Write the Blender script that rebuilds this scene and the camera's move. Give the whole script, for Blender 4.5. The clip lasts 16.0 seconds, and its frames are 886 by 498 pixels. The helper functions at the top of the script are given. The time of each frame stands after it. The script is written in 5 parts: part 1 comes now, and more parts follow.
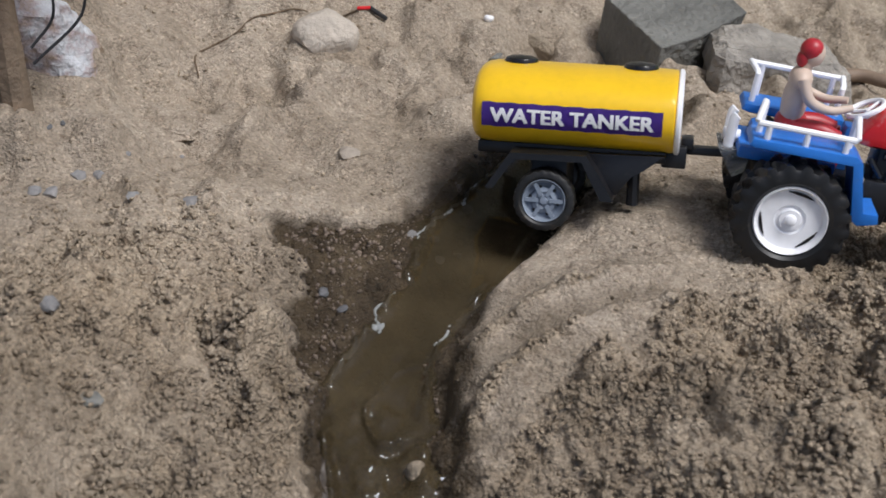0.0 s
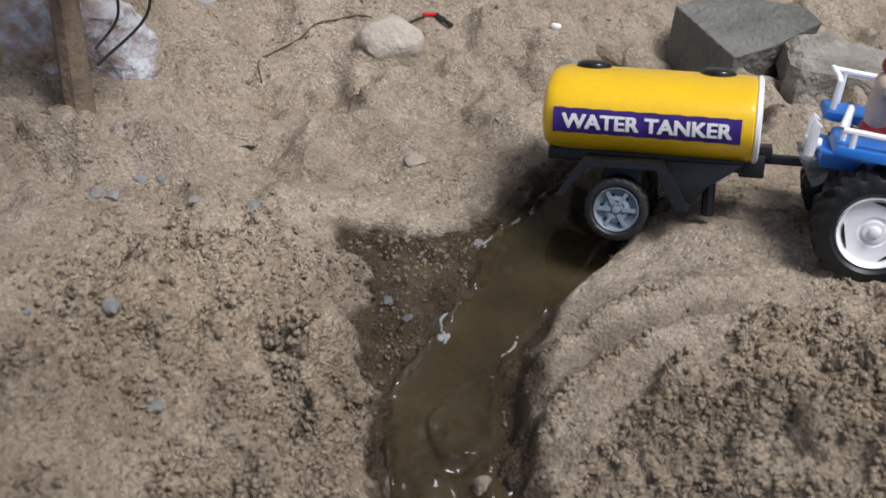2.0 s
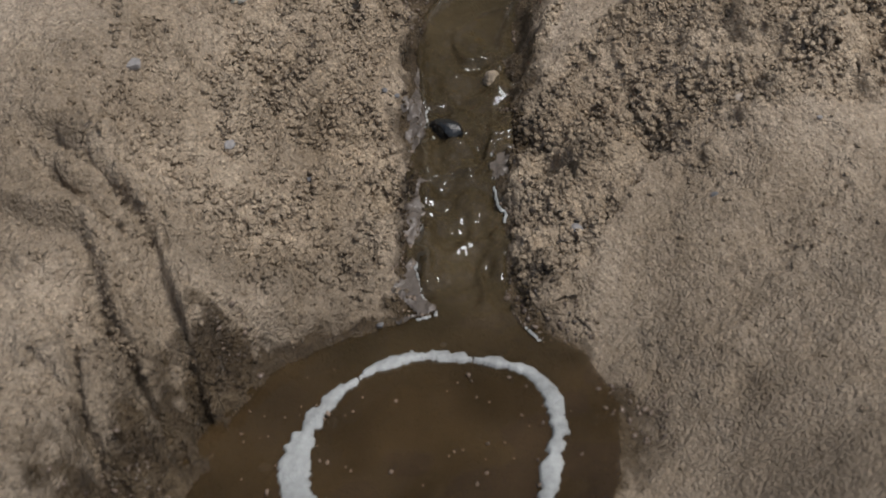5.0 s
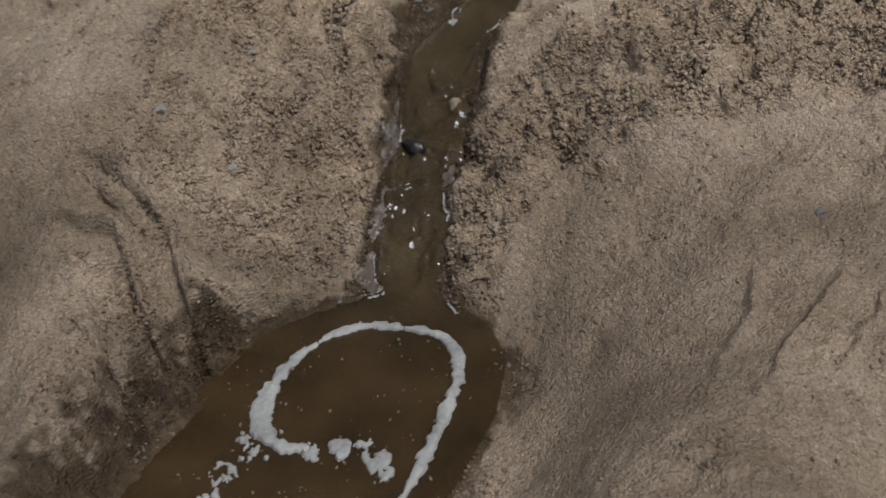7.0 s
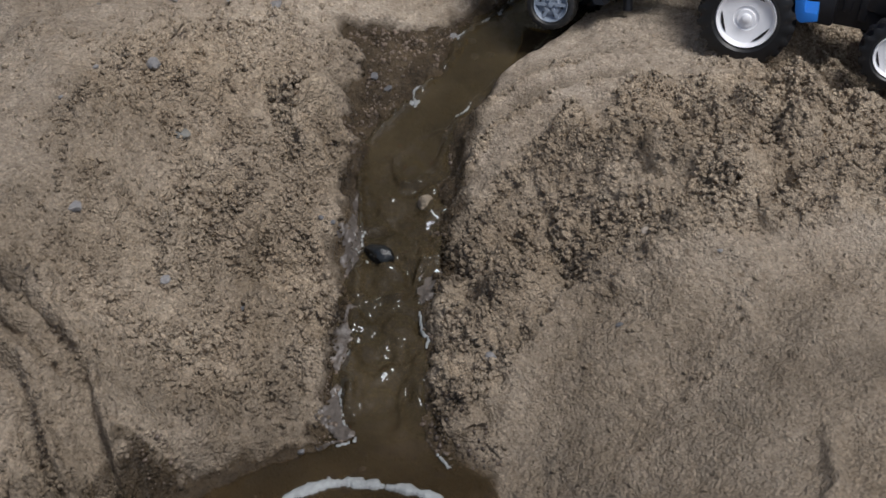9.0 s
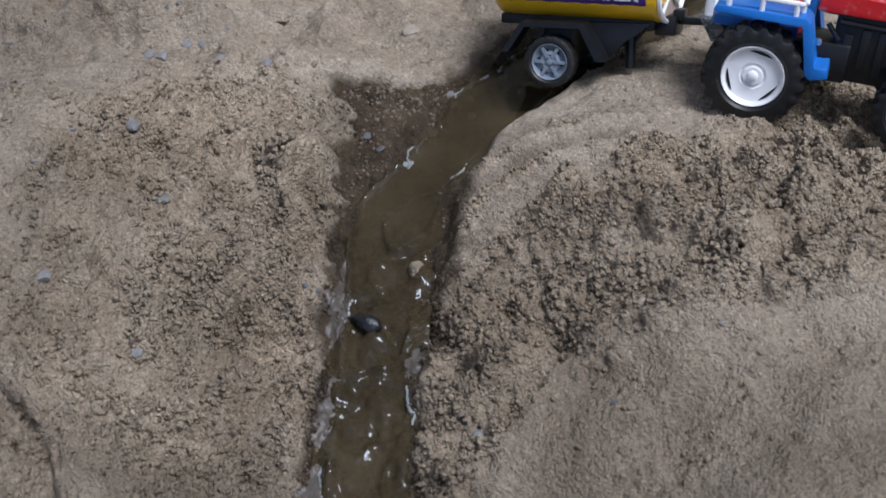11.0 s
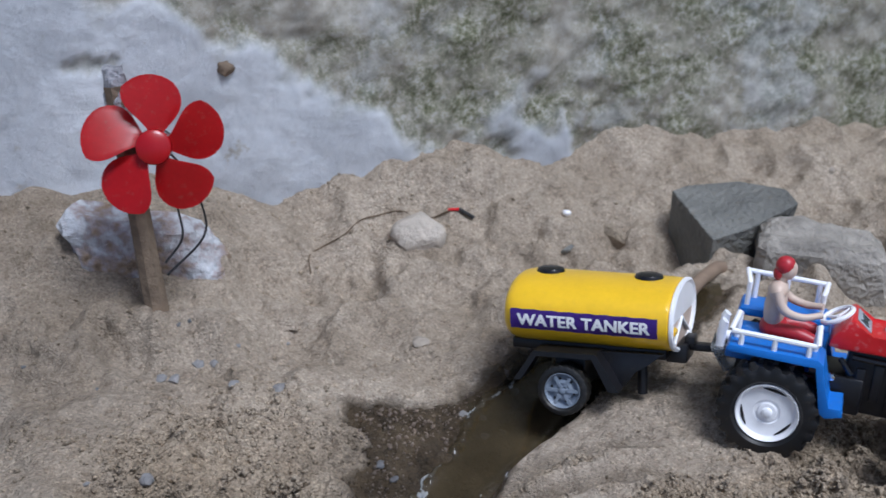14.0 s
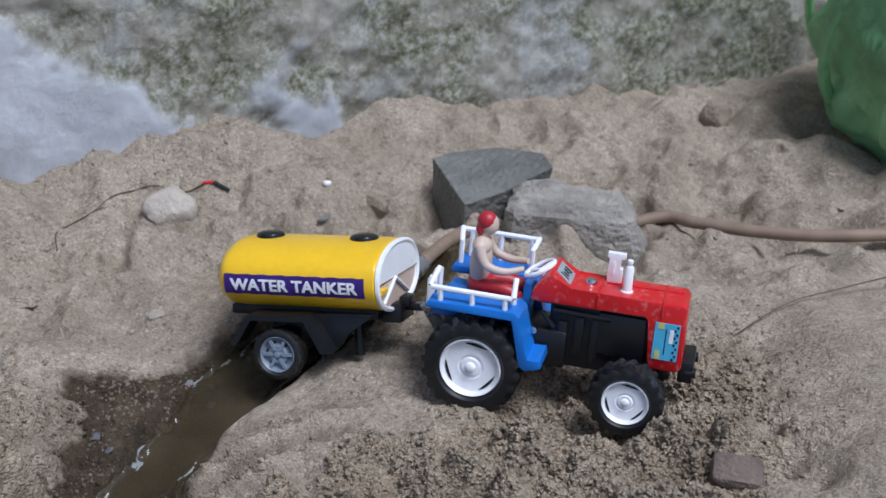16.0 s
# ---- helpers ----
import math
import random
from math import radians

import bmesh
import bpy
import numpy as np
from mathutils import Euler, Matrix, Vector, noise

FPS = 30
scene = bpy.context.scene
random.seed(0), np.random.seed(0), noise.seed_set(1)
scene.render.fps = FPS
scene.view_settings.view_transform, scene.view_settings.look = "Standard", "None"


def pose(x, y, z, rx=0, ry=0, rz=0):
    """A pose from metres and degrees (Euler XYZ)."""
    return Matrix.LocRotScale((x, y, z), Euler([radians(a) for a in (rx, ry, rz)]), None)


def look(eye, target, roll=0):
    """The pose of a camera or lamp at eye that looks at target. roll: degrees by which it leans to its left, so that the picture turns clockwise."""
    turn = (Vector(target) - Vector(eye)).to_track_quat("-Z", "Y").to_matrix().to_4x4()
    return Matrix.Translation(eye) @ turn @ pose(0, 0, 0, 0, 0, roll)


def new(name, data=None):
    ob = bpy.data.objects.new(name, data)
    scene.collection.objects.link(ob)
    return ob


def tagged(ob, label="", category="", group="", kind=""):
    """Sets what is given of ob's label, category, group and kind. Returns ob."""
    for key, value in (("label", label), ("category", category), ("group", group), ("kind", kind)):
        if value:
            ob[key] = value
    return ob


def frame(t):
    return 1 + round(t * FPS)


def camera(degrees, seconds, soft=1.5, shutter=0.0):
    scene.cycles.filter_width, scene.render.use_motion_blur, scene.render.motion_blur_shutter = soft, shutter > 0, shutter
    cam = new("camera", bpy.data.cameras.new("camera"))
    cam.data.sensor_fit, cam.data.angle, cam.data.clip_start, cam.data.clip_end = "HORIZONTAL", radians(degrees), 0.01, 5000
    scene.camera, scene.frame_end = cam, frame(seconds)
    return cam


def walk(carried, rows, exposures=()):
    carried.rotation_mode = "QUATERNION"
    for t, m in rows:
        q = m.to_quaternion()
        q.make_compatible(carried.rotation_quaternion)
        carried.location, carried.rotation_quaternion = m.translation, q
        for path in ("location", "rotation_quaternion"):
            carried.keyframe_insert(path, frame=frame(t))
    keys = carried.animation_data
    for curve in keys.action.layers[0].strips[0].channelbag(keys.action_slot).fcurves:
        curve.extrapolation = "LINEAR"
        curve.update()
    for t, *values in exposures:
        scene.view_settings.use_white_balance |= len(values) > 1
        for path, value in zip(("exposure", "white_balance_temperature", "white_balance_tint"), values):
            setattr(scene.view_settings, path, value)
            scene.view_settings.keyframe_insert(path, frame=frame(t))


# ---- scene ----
LENS = 37.72
cam = camera(LENS, 16.0, shutter=0.2)
cam.data.dof.use_dof, cam.data.dof.focus_distance, cam.data.dof.aperture_fstop = True, 0.70, 17.0
PATH = [
    (0, (-0.1063, -0.4854, 0.3665), (-0.0565, -0.0954, 0.0577), 0.77),
    (0.5, (-0.1218, -0.4693, 0.3535), (-0.0790, -0.0763, 0.0473), 0.57),
    (1, (-0.1201, -0.4660, 0.3524), (-0.0864, -0.0727, 0.0455), 0.15),
    (1.5, (-0.1192, -0.4650, 0.3525), (-0.0842, -0.0714, 0.0462), 0.37),
    (2, (-0.1135, -0.4741, 0.3510), (-0.0823, -0.0773, 0.0484), -0.16),
    (2.5, (-0.1074, -0.4652, 0.3358), (-0.0892, -0.0761, 0.0223), -1.40),
    (3, (-0.0865, -0.4908, 0.3336), (-0.0914, -0.1094, 0.0102), -3.48),
    (3.5, (-0.0630, -0.5623, 0.3588), (-0.0809, -0.1859, 0.0301), -4.56),
    (4, (-0.0579, -0.5988, 0.3621), (-0.0815, -0.2327, 0.0224), -4.81),
    (4.5, (-0.0518, -0.6289, 0.3673), (-0.0783, -0.2716, 0.0185), -4.81),
    (4.7, (-0.0561, -0.6422, 0.3606), (-0.0828, -0.2822, 0.0146), -4.79),
    (5, (-0.0769, -0.6697, 0.3569), (-0.0921, -0.3064, 0.0137), -3.54),
    (5.5, (-0.0414, -0.7202, 0.3974), (-0.0763, -0.3597, 0.0527), -5.98),
    (6, (0.0048, -0.7708, 0.4499), (-0.0539, -0.4146, 0.1039), -9.02),
    (6.5, (0.0403, -0.8057, 0.4903), (-0.0360, -0.4534, 0.1438), -11.33),
    (6.8, (0.0973, -0.8043, 0.4902), (-0.0087, -0.4535, 0.1500), -14.20),
    (7, (0.0805, -0.7812, 0.4684), (-0.0145, -0.4285, 0.1269), -13.17),
    (7.5, (0.0649, -0.7487, 0.4428), (-0.0104, -0.3928, 0.0997), -10.84),
    (8, (0.0510, -0.7132, 0.4344), (-0.0171, -0.3565, 0.0907), -9.85),
    (8.5, (0.0292, -0.6588, 0.4197), (-0.0306, -0.2996, 0.0770), -8.76),
    (8.7, (0.0270, -0.6526, 0.4217), (-0.0312, -0.2912, 0.0811), -8.45),
    (9, (-0.0110, -0.6633, 0.4141), (-0.0454, -0.2929, 0.0800), -5.81),
    (9.5, (-0.0110, -0.6615, 0.4077), (-0.0454, -0.2865, 0.0789), -5.93),
    (10, (-0.0110, -0.6586, 0.3993), (-0.0458, -0.2802, 0.0744), -6.09),
    (10.5, (-0.0110, -0.6517, 0.3929), (-0.0462, -0.2706, 0.0711), -6.20),
    (10.8, (0.0129, -0.6441, 0.3907), (-0.0361, -0.2595, 0.0750), -7.17),
    (11, (0.0092, -0.6312, 0.3993), (-0.0371, -0.2493, 0.0800), -6.87),
    (11.5, (0.0012, -0.6133, 0.4113), (-0.0430, -0.2237, 0.1009), -6.84),
    (12, (-0.0010, -0.5929, 0.4286), (-0.0481, -0.2001, 0.1228), -7.19),
    (12.5, (-0.0386, -0.5856, 0.4654), (-0.0802, -0.1825, 0.1726), -6.56),
    (13, (-0.0501, -0.5774, 0.4804), (-0.0964, -0.1667, 0.1990), -6.86),
    (13.5, (-0.0339, -0.5715, 0.4861), (-0.0861, -0.1545, 0.2152), -7.16),
    (14, (0.0043, -0.5715, 0.4792), (-0.0370, -0.1534, 0.2081), -6.85),
    (14.5, (0.0331, -0.5732, 0.4716), (-0.0028, -0.1550, 0.1999), -6.90),
    (15, (0.0820, -0.5776, 0.4530), (0.0570, -0.1595, 0.1801), -6.68),
    (15.5, (0.1098, -0.5769, 0.4472), (0.0909, -0.1602, 0.1714), -6.65),
    (16, (0.1227, -0.5790, 0.4489), (0.1113, -0.1616, 0.1739), -6.40),
]
EXPOSURES = [(0.0, -0.12, 6130, 10), (2.2, -0.10, 6130, 10), (3.0, 0.00, 6180, 10), (4.7, -0.10, 6430, 10), (6.8, -0.42, 6530, 10), (8.7, -0.36, 6250, 10), (10.8, -0.22, 5620, 10), (12.0, -0.24, 5500, 10), (13.0, -0.26, 5440, 10), (16.0, -0.24, 5420, 10)]
walk(cam, [(t, look(eye, target, roll)) for t, eye, target, roll in PATH], EXPOSURES)

# ---- world, sun ----
world = bpy.data.worlds.new("overcast_sky")
scene.world = world
world.use_nodes = True
wn = world.node_tree.nodes
sky = wn.new("ShaderNodeTexSky")
sky.sky_type, sky.sun_disc = "NISHITA", False
SUN_FROM = Vector((0.48, -0.28, 1.1)).normalized()
sky.sun_elevation = math.asin(SUN_FROM.z)
sky.sun_rotation = math.atan2(SUN_FROM.x, SUN_FROM.y)
sky.air_density, sky.dust_density, sky.ozone_density = 1.0, 4.0, 1.0
wn["Background"].inputs[1].default_value = 0.100
world.node_tree.links.new(sky.outputs[0], wn["Background"].inputs[0])
sun = new("sun", bpy.data.lights.new("sun", "SUN"))
sun.data.energy, sun.data.angle, sun.data.color = 3.0, radians(20), (1.0, 0.97, 0.93)
sun.matrix_world = look(SUN_FROM * 3, (0, 0, 0))
scene.view_settings.exposure = 0.0


# ---- materials ----
def material(name, colour, rough=0.5, metal=0.0, vary=0.08, size=0.004, bump=0.0, bump_size=0.002, dust=0.0, coat=0.0, bright=None, dust_colour=(0.36, 0.29, 0.21), patches=None):
    """A surface with tone variation at two scales, fine relief and an optional dusting of sand."""
    m = bpy.data.materials.new(name)
    m.use_nodes = True
    nt = m.node_tree
    n, link = nt.nodes, nt.links.new
    b = n["Principled BSDF"]
    b.inputs["Roughness"].default_value, b.inputs["Metallic"].default_value = rough, metal
    b.inputs["Coat Weight"].default_value = coat
    tc = n.new("ShaderNodeTexCoord")
    tone = []
    for k in (1.0, 7.0):
        t = n.new("ShaderNodeTexNoise")
        t.inputs["Scale"].default_value, t.inputs["Detail"].default_value = k / size / 6, 4
        link(tc.outputs["Object"], t.inputs["Vector"])
        tone.append(t)
    mix = n.new("ShaderNodeMix")
    mix.data_type = "FLOAT"
    link(tone[0].outputs["Fac"], mix.inputs["A"])
    link(tone[1].outputs["Fac"], mix.inputs["B"])
    mix.inputs["Factor"].default_value = 0.4
    ramp = n.new("ShaderNodeValToRGB")
    lo = [max(0.0, c * (1 - 2.2 * vary)) for c in colour]
    hi = [min(1.0, c * (1 + 2.2 * vary)) for c in (bright or colour)]
    ramp.color_ramp.elements[0].position, ramp.color_ramp.elements[1].position = 0.3, 0.7
    ramp.color_ramp.elements[0].color, ramp.color_ramp.elements[1].color = (*lo, 1), (*hi, 1)
    if patches:
        while len(ramp.color_ramp.elements) < len(patches):
            ramp.color_ramp.elements.new(0.5)
        for e, (p, c) in zip(ramp.color_ramp.elements, patches):
            e.position, e.color = p, (*c, 1)
    link(mix.outputs["Result"], ramp.inputs["Fac"])
    out = ramp.outputs["Color"]
    if dust:
        t = n.new("ShaderNodeTexNoise")
        t.inputs["Scale"].default_value, t.inputs["Detail"].default_value = 260, 8
        link(tc.outputs["Object"], t.inputs["Vector"])
        r = n.new("ShaderNodeValToRGB")
        r.color_ramp.elements[0].position, r.color_ramp.elements[1].position = 0.62 - dust * 0.3, 0.75
        r.color_ramp.elements[0].color, r.color_ramp.elements[1].color = (0, 0, 0, 1), (dust * 2, dust * 2, dust * 2, 1)
        link(t.outputs["Fac"], r.inputs["Fac"])
        mx = n.new("ShaderNodeMix")
        mx.data_type = "RGBA"
        link(r.outputs["Color"], mx.inputs["Factor"])
        link(out, mx.inputs["A"])
        mx.inputs["B"].default_value = (*dust_colour, 1)
        out = mx.outputs["Result"]
        rr = n.new("ShaderNodeMapRange")
        rr.inputs["To Min"].default_value, rr.inputs["To Max"].default_value = rough, 0.9
        link(r.outputs["Color"], rr.inputs["Value"])
        link(rr.outputs["Result"], b.inputs["Roughness"])
    link(out, b.inputs["Base Color"])
    if bump:
        t = n.new("ShaderNodeTexNoise")
        t.inputs["Scale"].default_value, t.inputs["Detail"].default_value = 1 / bump_size, 6
        link(tc.outputs["Object"], t.inputs["Vector"])
        bp = n.new("ShaderNodeBump")
        bp.inputs["Strength"].default_value, bp.inputs["Distance"].default_value = bump, bump_size
        link(t.outputs["Fac"], bp.inputs["Height"])
        link(bp.outputs["Normal"], b.inputs["Normal"])
    return m


def sand_material(name="river_sand", crumb=False):
    """Coarse river sand: grains and stains; the attribute wet darkens it (wet patches, painted ridge shade, darker
    zones) and makes it glisten.
    """
    m = bpy.data.materials.new(name)
    m.use_nodes = True
    nt = m.node_tree
    n, link = nt.nodes, nt.links.new
    b = n["Principled BSDF"]
    tc = n.new("ShaderNodeTexCoord")

    def tex(scale, detail=3, rough=0.6):
        t = n.new("ShaderNodeTexNoise")
        t.inputs["Scale"].default_value, t.inputs["Detail"].default_value, t.inputs["Roughness"].default_value = scale, detail, rough
        link(tc.outputs["Object"], t.inputs["Vector"])
        return t.outputs["Fac"]

    def ramp(src, stops):
        r = n.new("ShaderNodeValToRGB")
        while len(r.color_ramp.elements) < len(stops):
            r.color_ramp.elements.new(0.5)
        for e, (p, c) in zip(r.color_ramp.elements, stops):
            e.position, e.color = p, (*c, 1)
        link(src, r.inputs["Fac"])
        return r.outputs["Color"]

    def mixed(kind, fac, a, c):
        mx = n.new("ShaderNodeMix")
        mx.data_type, mx.blend_type = "RGBA", kind
        if isinstance(fac, float):
            mx.inputs["Factor"].default_value = fac
        else:
            link(fac, mx.inputs["Factor"])
        link(a, mx.inputs["A"])
        if isinstance(c, tuple):
            mx.inputs["B"].default_value = (*c, 1)
        else:
            link(c, mx.inputs["B"])
        return mx.outputs["Result"]

    big = ramp(tex(14, 5, 0.68), [(0.32, (0.315, 0.258, 0.193)), (0.5, (0.430, 0.362, 0.284)), (0.68, (0.510, 0.438, 0.352))])
    mid = ramp(tex(160, 5, 0.7), [(0.32, (0.45, 0.40, 0.35)), (0.47, (0.9, 0.89, 0.88)), (0.7, (1.06, 1.06, 1.06))])
    col = mixed("MULTIPLY", 0.6, big, mid)
    v = n.new("ShaderNodeTexVoronoi")
    v.inputs["Scale"].default_value = 820
    link(tc.outputs["Object"], v.inputs["Vector"])
    hsv = n.new("ShaderNodeSeparateColor")
    link(v.outputs["Color"], hsv.inputs["Color"])
    grain = ramp(hsv.outputs["Red"], [(0.0, (0.28, 0.24, 0.21)), (0.20, (0.8, 0.79, 0.78)), (0.80, (1.03, 1.03, 1.03)), (0.95, (1.6, 1.56, 1.52))])
    col = mixed("MULTIPLY", 0.42, col, grain)
    clump = ramp(tex(480, 2, 0.5), [(0.30, (0.62, 0.58, 0.54)), (0.48, (1.0, 1.0, 1.0)), (0.70, (1.14, 1.14, 1.14))])
    col = mixed("MULTIPLY", 0.45, col, clump)
    # loose sand painted lighter to make up for the shade between its crumbs
    loose_lift = n.new("ShaderNodeAttribute")
    loose_lift.attribute_name = "loose"
    col = mixed("MULTIPLY", loose_lift.outputs["Fac"], col, (1.09, 1.055, 0.98))
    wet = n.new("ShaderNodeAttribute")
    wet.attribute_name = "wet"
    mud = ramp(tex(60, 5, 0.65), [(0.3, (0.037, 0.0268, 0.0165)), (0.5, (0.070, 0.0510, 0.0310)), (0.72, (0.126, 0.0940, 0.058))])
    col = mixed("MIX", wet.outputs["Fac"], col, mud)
    link(col, b.inputs["Base Color"])
    rr = n.new("ShaderNodeMapRange")
    rr.inputs["From Min"].default_value, rr.inputs["From Max"].default_value = 0.45, 1.0
    rr.inputs["To Min"].default_value, rr.inputs["To Max"].default_value = 0.95, 0.2
    link(wet.outputs["Fac"], rr.inputs["Value"])
    link(rr.outputs["Result"], b.inputs["Roughness"])
    b.inputs["Specular IOR Level"].default_value = 0.38
    def mathed(op, p, q, r=None):
        k = n.new("ShaderNodeMath")
        k.operation = op
        for slot, value in zip(k.inputs, (p, q, r)):
            if isinstance(value, float):
                slot.default_value = value
            elif value is not None:
                link(value, slot)
        return k.outputs[0]

    # relief: grains everywhere, clotted crumbs where the sand is loose
    fine = mathed("MULTIPLY_ADD", tex(900, 3, 0.7), 0.5, mathed("MULTIPLY", tex(330, 4, 0.7), 0.55))
    warp = n.new("ShaderNodeVectorMath")
    warp.operation = "MULTIPLY_ADD"
    wn_ = n.new("ShaderNodeTexNoise")
    wn_.inputs["Scale"].default_value, wn_.inputs["Detail"].default_value = 420, 3
    link(tc.outputs["Object"], wn_.inputs["Vector"])
    link(wn_.outputs["Color"], warp.inputs[0])
    warp.inputs[1].default_value = (0.0022, 0.0022, 0.0022)
    link(tc.outputs["Object"], warp.inputs[2])
    clots = []
    for scale in (300, 640):
        cell = n.new("ShaderNodeTexVoronoi")
        cell.feature = "SMOOTH_F1"
        cell.inputs["Scale"].default_value, cell.inputs["Smoothness"].default_value = scale, 0.25
        link(warp.outputs[0], cell.inputs["Vector"])
        clots.append(cell.outputs["Distance"])
    clot = mathed("MULTIPLY_ADD", clots[1], -0.85, mathed("MULTIPLY", clots[0], -0.8))
    loose = n.new("ShaderNodeAttribute")
    loose.attribute_name = "loose"
    height = mathed("MULTIPLY_ADD", clot, mathed("MULTIPLY_ADD", loose.outputs["Fac"], 0.46, 0.34), fine)
    bp = n.new("ShaderNodeBump")
    bp.inputs["Strength"].default_value, bp.inputs["Distance"].default_value = 1.0, 0.0029
    link(height, bp.inputs["Height"])
    link(bp.outputs["Normal"], b.inputs["Normal"])
    return m


def wall_material():
    """Old wall: pale grey lime plaster low down, flaking to rough earth render with green algae above."""
    m = bpy.data.materials.new("mossy_plaster")
    m.use_nodes = True
    nt = m.node_tree
    n, link = nt.nodes, nt.links.new
    b = n["Principled BSDF"]
    b.inputs["Roughness"].default_value = 0.92
    tc = n.new("ShaderNodeTexCoord")

    def tex(scale, detail=5, rough=0.6):
        t = n.new("ShaderNodeTexNoise")
        t.inputs["Scale"].default_value, t.inputs["Detail"].default_value, t.inputs["Roughness"].default_value = scale, detail, rough
        link(tc.outputs["Object"], t.inputs["Vector"])
        return t.outputs["Fac"]

    def ramp(src, stops):
        r = n.new("ShaderNodeValToRGB")
        while len(r.color_ramp.elements) < len(stops):
            r.color_ramp.elements.new(0.5)
        for e, (p, c) in zip(r.color_ramp.elements, stops):
            e.position, e.color = p, (*c, 1)
        link(src, r.inputs["Fac"])
        return r.outputs["Color"]

    def mixed(fac, a, c, kind="MIX"):
        mx = n.new("ShaderNodeMix")
        mx.data_type, mx.blend_type = "RGBA", kind
        if isinstance(fac, float):
            mx.inputs["Factor"].default_value = fac
        else:
            link(fac, mx.inputs["Factor"])
        link(a, mx.inputs["A"])
        link(c, mx.inputs["B"])
        return mx.outputs["Result"]

    plaster = ramp(tex(16), [(0.3, (0.43, 0.445, 0.475)), (0.55, (0.57, 0.59, 0.625)), (0.75, (0.70, 0.72, 0.75))])
    earth = ramp(tex(40, 7, 0.7), [(0.3, (0.26, 0.23, 0.185)), (0.5, (0.40, 0.37, 0.32)), (0.72, (0.52, 0.50, 0.46))])
    moss = ramp(tex(170, 6, 0.8), [(0.39, (0.070, 0.078, 0.034)), (0.49, (0.20, 0.20, 0.125)), (0.59, (0.43, 0.415, 0.36))])
    upper = mixed(ramp(tex(11, 6, 0.7), [(0.40, (0.15, 0.15, 0.15)), (0.56, (0.95, 0.95, 0.95))]), earth, moss)
    upper = mixed(ramp(tex(7, 6, 0.7), [(0.54, (0, 0, 0)), (0.62, (0.35, 0.35, 0.35))]), upper, plaster)
    upper = mixed(ramp(tex(170, 6, 0.7), [(0.58, (0, 0, 0)), (0.74, (0.45, 0.45, 0.45))]), upper, plaster)
    att = n.new("ShaderNodeAttribute")
    att.attribute_name = "render_loss"
    col = mixed(att.outputs["Fac"], plaster, upper)
    col = mixed(ramp(tex(55, 6, 0.7), [(0.64, (0, 0, 0)), (0.72, (0.8, 0.8, 0.8))]), col, earth)
    link(col, b.inputs["Base Color"])
    bp = n.new("ShaderNodeBump")
    bp.inputs["Strength"].default_value, bp.inputs["Distance"].default_value = 0.5, 0.004
    link(tex(120, 8, 0.75), bp.inputs["Height"])
    link(bp.outputs["Normal"], b.inputs["Normal"])
    return m


def water_material():
    m = bpy.data.materials.new("muddy_water")
    m.use_nodes = True
    nt = m.node_tree
    n, link = nt.nodes, nt.links.new
    b = n["Principled BSDF"]
    b.inputs["Roughness"].default_value, b.inputs["IOR"].default_value = 0.035, 1.33
    tc = n.new("ShaderNodeTexCoord")
    t = n.new("ShaderNodeTexNoise")
    t.inputs["Scale"].default_value, t.inputs["Detail"].default_value = 28, 4
    link(tc.outputs["Object"], t.inputs["Vector"])
    r = n.new("ShaderNodeValToRGB")
    r.color_ramp.elements[0].position, r.color_ramp.elements[1].position = 0.3, 0.7
    r.color_ramp.elements[0].color, r.color_ramp.elements[1].color = (0.035, 0.0260, 0.0130, 1), (0.071, 0.0530, 0.0280, 1)
    link(t.outputs["Fac"], r.inputs["Fac"])
    # redder stirred-up mud in the pool
    sep = n.new("ShaderNodeSeparateXYZ")
    link(tc.outputs["Object"], sep.inputs[0])
    place = n.new("ShaderNodeMapRange")
    place.inputs["From Min"].default_value, place.inputs["From Max"].default_value = -0.245, -0.315
    link(sep.outputs["Y"], place.inputs["Value"])
    pool = n.new("ShaderNodeMix")
    pool.data_type, pool.blend_type = "RGBA", "MULTIPLY"
    link(place.outputs["Result"], pool.inputs["Factor"])
    link(r.outputs["Color"], pool.inputs["A"])
    pool.inputs["B"].default_value = (0.80, 0.68, 0.57, 1)
    link(pool.outputs["Result"], b.inputs["Base Color"])
    b.inputs["Alpha"].default_value = 0.82
    b.inputs["Specular IOR Level"].default_value = 0.6
    b.inputs["Specular Tint"].default_value = (0.82, 0.90, 1.0, 1)
    return m


SAND = sand_material()
WALL = wall_material()
WATER = water_material()
YELLOW = material("yellow_plastic", (0.86, 0.53, 0.010), 0.28, vary=0.03, dust=0.04, coat=0.2)
PURPLE = material("purple_paper", (0.095, 0.04, 0.34), 0.45, vary=0.08, dust=0.04)
LETTER = material("white_print", (0.82, 0.82, 0.84), 0.5, vary=0.03)
WHITE = material("white_plastic", (0.90, 0.90, 0.92), 0.35, vary=0.03, dust=0.05)
BLACK = material("black_plastic", (0.009, 0.009, 0.011), 0.36, vary=0.2, dust=0.02)
GLOSSBLACK = material("glossy_black_plastic", (0.01, 0.01, 0.012), 0.2, vary=0.1, dust=0.03)
RUBBER = material("black_rubber", (0.010, 0.010, 0.011), 0.45, vary=0.2, dust=0.05)
TREAD = material("dusty_black_rubber", (0.012, 0.012, 0.012), 0.5, vary=0.2, dust=0.17)
GREYRIM = material("silver_grey_plastic", (0.20, 0.235, 0.29), 0.4, vary=0.08, dust=0.08)
